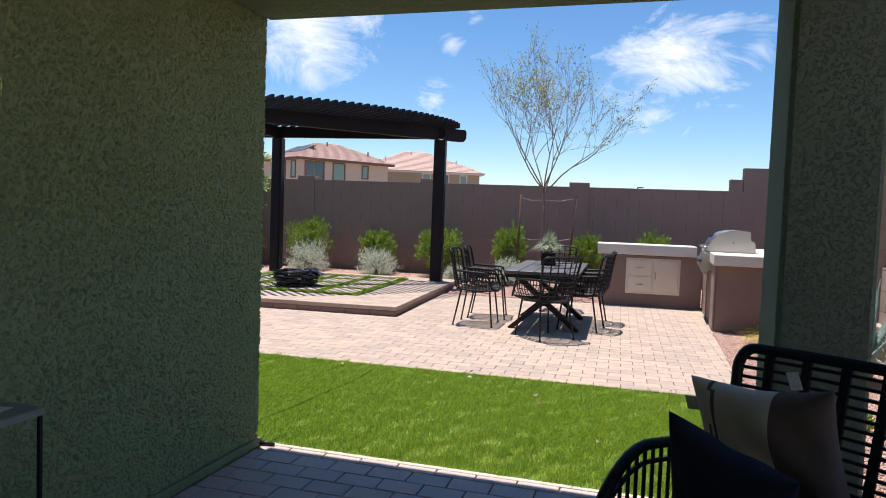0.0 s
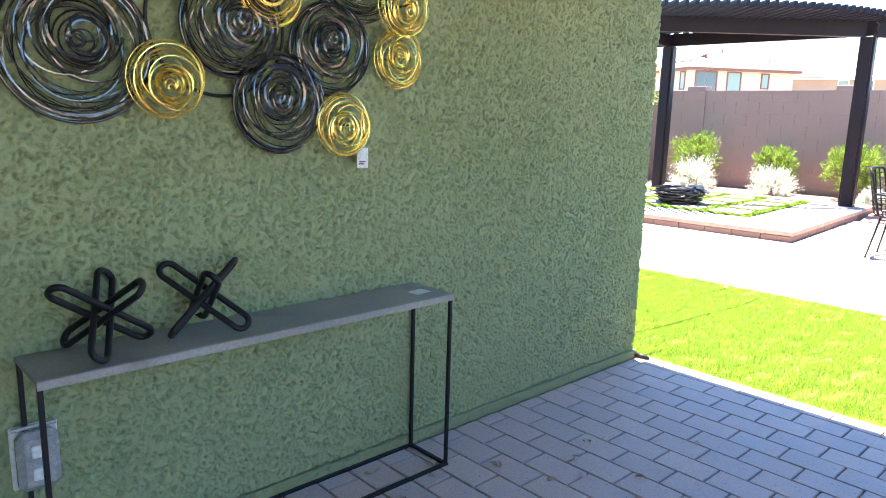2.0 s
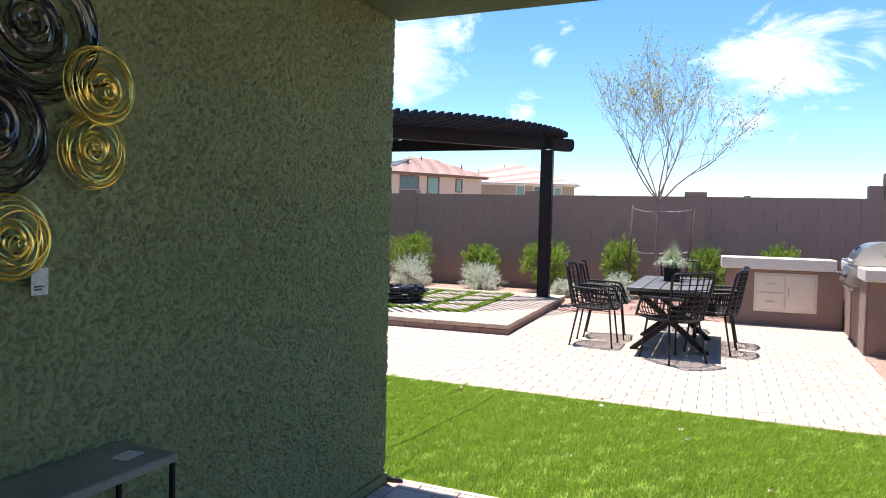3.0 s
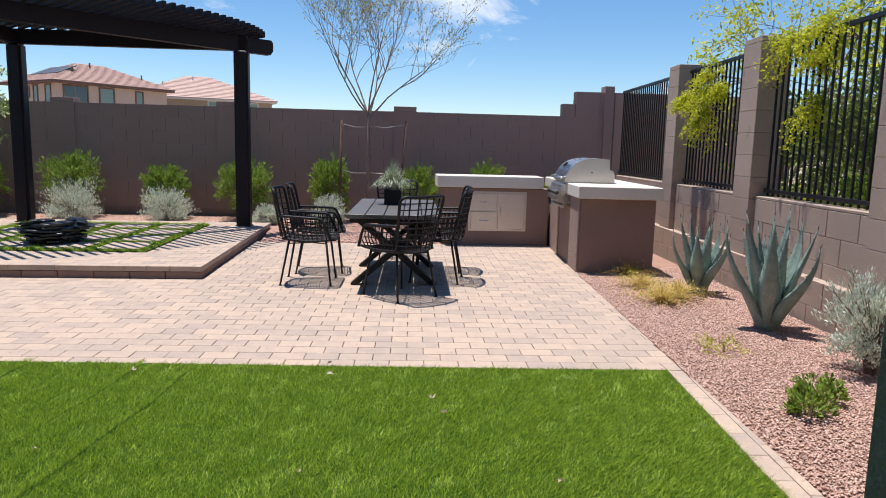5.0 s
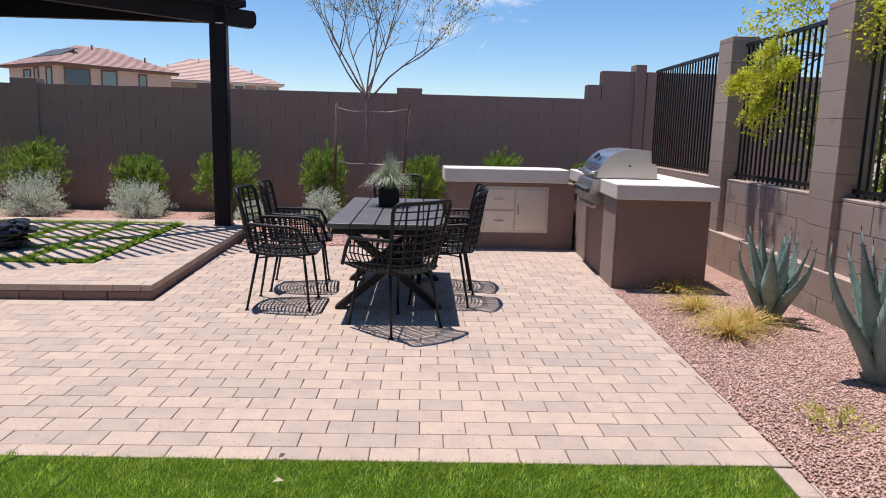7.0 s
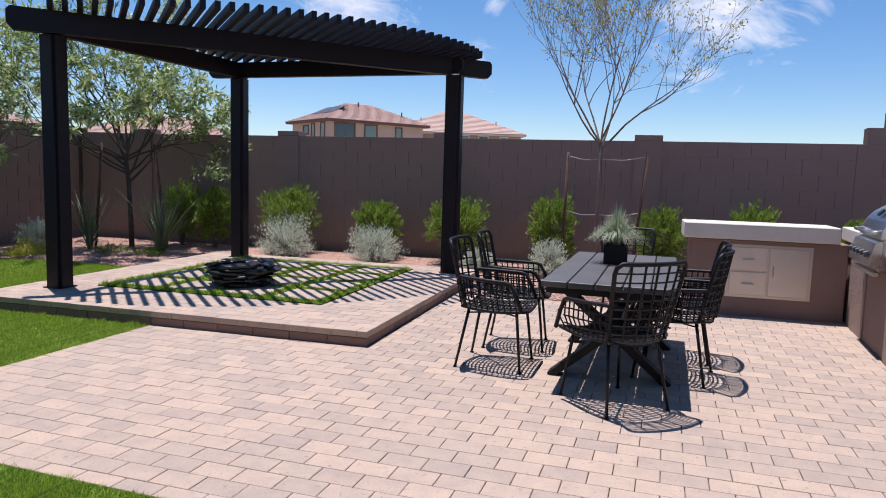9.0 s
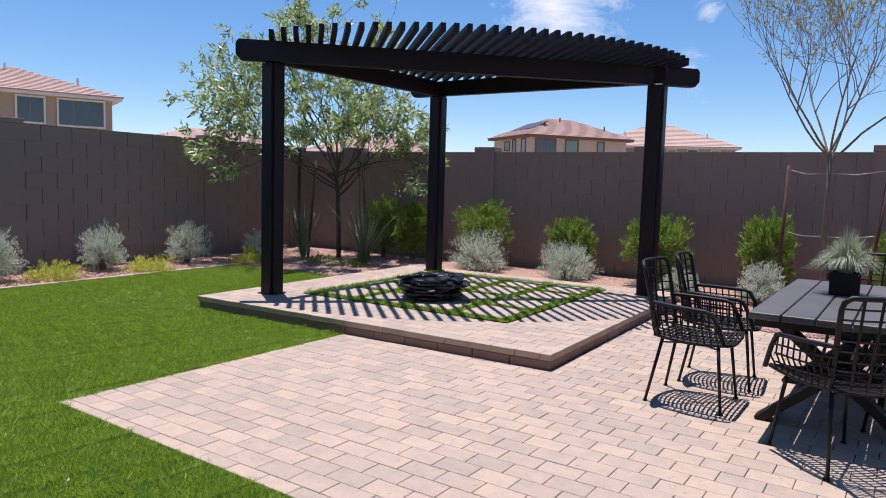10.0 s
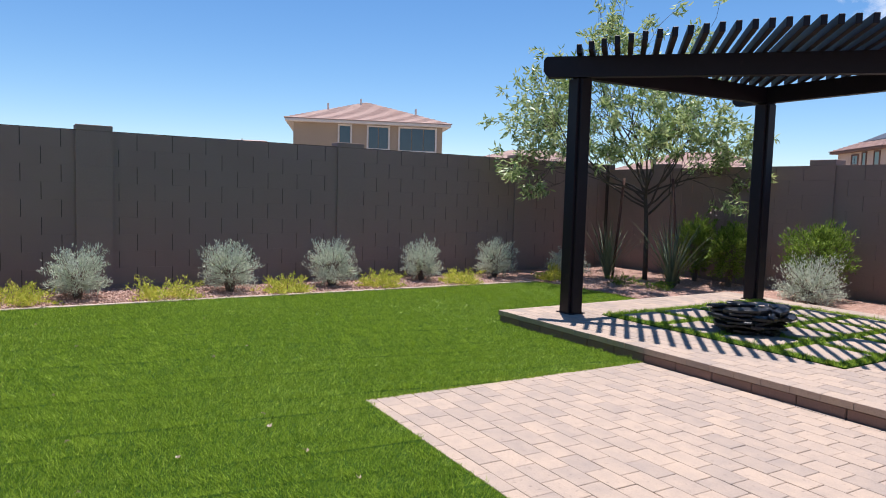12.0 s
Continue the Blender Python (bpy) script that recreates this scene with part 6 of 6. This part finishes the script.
tagged(part("gravel", stone_mesh("gravel", stones(rng_stone, LEFT_BED, 1500, 0.008, 0.02, lambda x, y: 0.002 + 0.04 * np.clip((-8.6 - x) / 0.9, 0, 1)), GRAVEL), None), "loose reddish crushed gravel", "gravel", "", "stuff")


# ---- pavers and blocks ----


def lay_pavers(parent, areas, m, rows, cols, pitch, long, mat, rest_mat, top_z, thick, near, limit, gap=0.0030, name="paver"):
    """Running-bond pavers cut to convex areas; the nearest are pieces of their own, the rest one mesh."""
    rng = np.random.default_rng(len(areas) * 7 + rows[1])
    inv = m.inverted()
    shared = Geo().prism([(-long / 2 + gap / 2, -pitch / 2 + gap / 2), (long / 2 - gap / 2, -pitch / 2 + gap / 2), (long / 2 - gap / 2, pitch / 2 - gap / 2), (-long / 2 + gap / 2, pitch / 2 - gap / 2)], -thick, 0.0, 0.0028).mesh(name, mat)
    rest, made = Geo(), 0
    lift = parent.matrix_basis.inverted()
    for r in range(rows[0], rows[1]):
        for c in range(cols[0], cols[1]):
            cx = (c + 0.5 * (r % 2)) * long
            cy = (r + 0.5) * pitch
            ring = [(cx - long / 2 + gap / 2, cy - pitch / 2 + gap / 2), (cx + long / 2 - gap / 2, cy - pitch / 2 + gap / 2), (cx + long / 2 - gap / 2, cy + pitch / 2 - gap / 2), (cx - long / 2 + gap / 2, cy + pitch / 2 - gap / 2)]
            world = [tuple((m @ Vector((x, y, 0)))[:2]) for x, y in ring]
            full = ring_area(world)
            for area in areas:
                cut = clip_ring(world, area)
                if len(cut) < 3 or ring_area(cut) < full * 0.06:
                    continue
                z = top_z + rng.uniform(-0.0010, 0.0010)
                mid = (sum(p[0] for p in cut) / len(cut), sum(p[1] for p in cut) / len(cut))
                whole = ring_area(cut) > full * 0.999
                if near(mid) and made < limit:
                    made += 1
                    if whole:
                        ob = part(name, shared, None, parent)
                        ob.matrix_basis = lift @ m @ pose(cx, cy, z, rng.uniform(-0.15, 0.15), rng.uniform(-0.15, 0.15), rng.uniform(-0.3, 0.3))
                    else:
                        ob = part(name, Geo().prism(cut, z - thick, z, 0.003), mat, parent)
                        ob.matrix_basis = lift
                else:
                    rest.prism(cut, z - thick, z, 0.0028)
    if rest.v:
        ob = part(name + "_field", rest, rest_mat, parent)
        ob.matrix_basis = lift
        tagged(ob, kind="stuff")
    return made


TERRACE = Matrix.Translation((-4.16, 6.02, 0)) @ Matrix.Rotation(radians(-1.9), 4, "Z") @ Matrix.Translation((-0.030, -0.055, 0))
lay_pavers(pavement, [[(-4.16, 6.03), (1.29, 5.775), (1.49, 8.45), (-4.08, 8.45)], [(-2.162, 8.452), (1.49, 8.452), (1.70, 11.03), (0.25, 11.05), (-2.162, 11.08)]],
           TERRACE, (-1, 43), (-2, 32), 0.132, 0.2036, PAVER, PAVER_REST, 0.006, 0.05, lambda p: p[1] < 7.75, 300, 0.0036)
EDGE = Matrix.Translation((1.075, 3.62, 0)) @ Matrix.Rotation(radians(84.5), 4, "Z")
lay_pavers(pavement, [[(1.00, 3.62), (1.14, 3.62), (1.205, 4.5), (1.292, 5.772), (1.195, 5.772), (1.07, 4.5)]], EDGE, (-1, 1), (-1, 12), 0.13, 0.226, PAVER, PAVER_REST, 0.012, 0.05, lambda p: True, 30)


def patio_area(x0, x1, y0, y1):
    return [tuple((PATIO @ Vector((x, y, 0)))[:2]) for x, y in ((x0, y0), (x1, y0), (x1, y1), (x0, y1))]


lay_pavers(patio_floor, [patio_area(0.015, 2.9, -4.6, 0.018)], PATIO @ Matrix.Translation((-0.02, -4.68, 0)), (0, 37), (-1, 16), 0.132, 0.2036, PAVER_LIFTED, PAVER_LIFTED, 0.002, 0.05, lambda p: p[1] > 1.3 and p[0] < 1.2, 300, 0.007)
PLAT = Matrix.Translation((PX0, PY0, 0))
lay_pavers(platform, [[(PX0, PY0), (PX1, PY0), (PX1, GY0 - 0.005), (PX0, GY0 - 0.005)], [(PX0, GY0 - 0.003), (GX0 - 0.004, GY0 - 0.003), (GX0 - 0.004, GY1), (PX0, GY1)], [(GX1 + 0.004, GY0 - 0.003), (PX1, GY0 - 0.003), (PX1, GY1), (GX1 + 0.004, GY1)], [(PX0, GY1 + 0.003), (PX1, GY1 + 0.003), (PX1, PY1), (PX0, PY1)]],
           PLAT, (0, 30), (-1, 21), 0.132, 0.2036, PAVER, PAVER_REST, PZ, 0.048, lambda p: True, 290, 0.0036)


def platform_blocks():
    mesh = Geo().box(-0.148, 0.148, 0.0, 0.1, -0.03, 0.0745, 0.006).mesh("face_block", STEP_BLOCK_SHADE)
    rng = np.random.default_rng(6)
    for x0, y0, turn, long in ((PX0 + 0.012, PY0 + 0.012, 0, PX1 - PX0 - 0.024), (PX1 - 0.012, PY0 + 0.012, 90, PY1 - PY0 - 0.024), (PX0 + 0.012, PY1 - 0.012, -90, PY1 - PY0 - 0.024)):
        count = int(long / 0.3)
        step = long / count
        for i in range(count):
            ob = part("face_block", mesh, None, platform)
            ob.matrix_basis = Matrix.Translation((x0, y0, 0)) @ Matrix.Rotation(radians(turn), 4, "Z") @ Matrix.Translation((step * (i + 0.5), rng.uniform(-0.002, 0.002), 0)) @ Matrix.Diagonal((step / 0.3, 1, 1, 1))


platform_blocks()


def lay_blocks(parent, m, long, courses, mat, gap=0.0014, level=0.0002, edge=0.0008):
    """Painted blocks in running bond with open upright joints; m: along x, face towards -y."""
    full = Geo().box(gap, LENGTH - gap, 0.0, 0.10, level, COURSE - level, edge).mesh("block", mat)
    half = Geo().box(gap, LENGTH / 2 - gap, 0.0, 0.10, level, COURSE - level, edge).mesh("block", mat)
    rng = np.random.default_rng(courses * 13 + int(long * 10))
    lift = parent.matrix_basis.inverted()
    made = 0
    for r in range(courses):
        x = 0.0
        first = True
        while x < long - 0.02:
            part_long = LENGTH / 2 if (first and r % 2) or x + LENGTH > long + 0.01 else LENGTH
            ob = part("block", full if part_long == LENGTH else half, None, parent)
            ob.matrix_basis = lift @ m @ pose(x, rng.uniform(-0.0006, 0.0006), r * COURSE)
            x += part_long
            first = False
            made += 1
    return made


def pilaster(parent, m, wide, proud, courses, mat, cap=0.05, level=0.0002, edge=0.0008):
    """A square pier of stacked blocks, standing proud of the wall."""
    lift = parent.matrix_basis.inverted()
    mesh = Geo().box(-wide / 2, wide / 2, -proud, 0.22, level, COURSE - level, edge).mesh("pier_block", mat)
    for r in range(courses):
        ob = part("pier_block", mesh, None, parent)
        ob.matrix_basis = lift @ m @ pose(0, 0, r * COURSE)
    if cap:
        ob = part("pier_cap", Geo().box(-wide / 2, wide / 2, -proud, 0.22, 0, cap, 0.004), mat, parent)
        ob.matrix_basis = lift @ m @ pose(0, 0, courses * COURSE + 0.001)


BACK = pose(-9.6, 13.625, 0)
lay_blocks(wall_back, BACK, 12.05, 9, BLOCK, 0.0022, 0.0003)
for x0, long, z in ((2.45, 0.22, 9), (2.67, 0.62, 9), (2.67, 0.62, 10)):
    lay_blocks(wall_back, pose(x0, 13.625, z * COURSE), long, 1, BLOCK)
lay_blocks(wall_back, pose(2.45, 13.625, 0), 0.83, 9, BLOCK)
for x, courses, wide, cap in ((-8.35, 9, 0.40, 0.075), (-5.62, 9, 0.36, 0.075), (-3.05, 9, 0.36, 0.075), (-0.187, 9, 0.37, 0.08), (3.235, 11, 0.16, 0.10)):
    pilaster(wall_back, pose(x, 13.623, 0), wide, 0.03, courses, BLOCK, cap)
part("neighbour_wall", Geo().box(3.33, 6.5, 13.60, 13.63, -0.05, 2.26, 0.005), BLOCK, wall_back)
LEFT = Matrix.Translation((-9.615, 2.65, 0.08)) @ Matrix.Rotation(radians(90), 4, "Z")
lay_blocks(wall_left, LEFT, 10.9, 9, BLOCK, 0.0042, 0.0004)
part("footing", Geo().box(-9.64, -9.59, -5.0, 13.6, -0.05, 0.079, 0.004), BLOCK, wall_left)
part("wall_front_part", Geo().box(-9.63, -9.60, -5.0, 2.64, 0.08, 1.93, 0.004), BLOCK, wall_left)
for y, wide in ((1.8, 0.4), (5.06, 0.40), (8.40, 0.41), (11.62, 0.40)):
    pilaster(wall_left, Matrix.Translation((-9.617, y, 0.08)) @ Matrix.Rotation(radians(90), 4, "Z"), wide, 0.03, 9, BLOCK, 0.07)
RIGHT = SIDE @ Matrix.Translation((0, 6.4, 0.045)) @ Matrix.Rotation(radians(-90), 4, "Z")
lay_blocks(wall_right, RIGHT, 11.9, 4, BLOCK_TAN, 0.004, 0.0015, 0.003)
lay_blocks(wall_right, SIDE @ Matrix.Translation((-0.09, 6.2, -0.08)) @ Matrix.Rotation(radians(-90), 4, "Z"), 11.6, 2, BLOCK_TAN, 0.004, 0.0015, 0.003)
for y, courses in ((3.61, 11), (1.43, 11), (-0.79, 11), (-3.25, 11)):
    pilaster(wall_right, SIDE @ Matrix.Translation((0.0, y, 0.04)) @ Matrix.Rotation(radians(-90), 4, "Z"), 0.36 if y > 0 else 0.42, 0.06, courses, BLOCK_TAN, 0.05, 0.0012, 0.003)
part("wall_cap", Geo().box(0.0, 0.17, -6.0, 6.4, 0.869, 0.893, 0.004), BLOCK_TAN, wall_right)
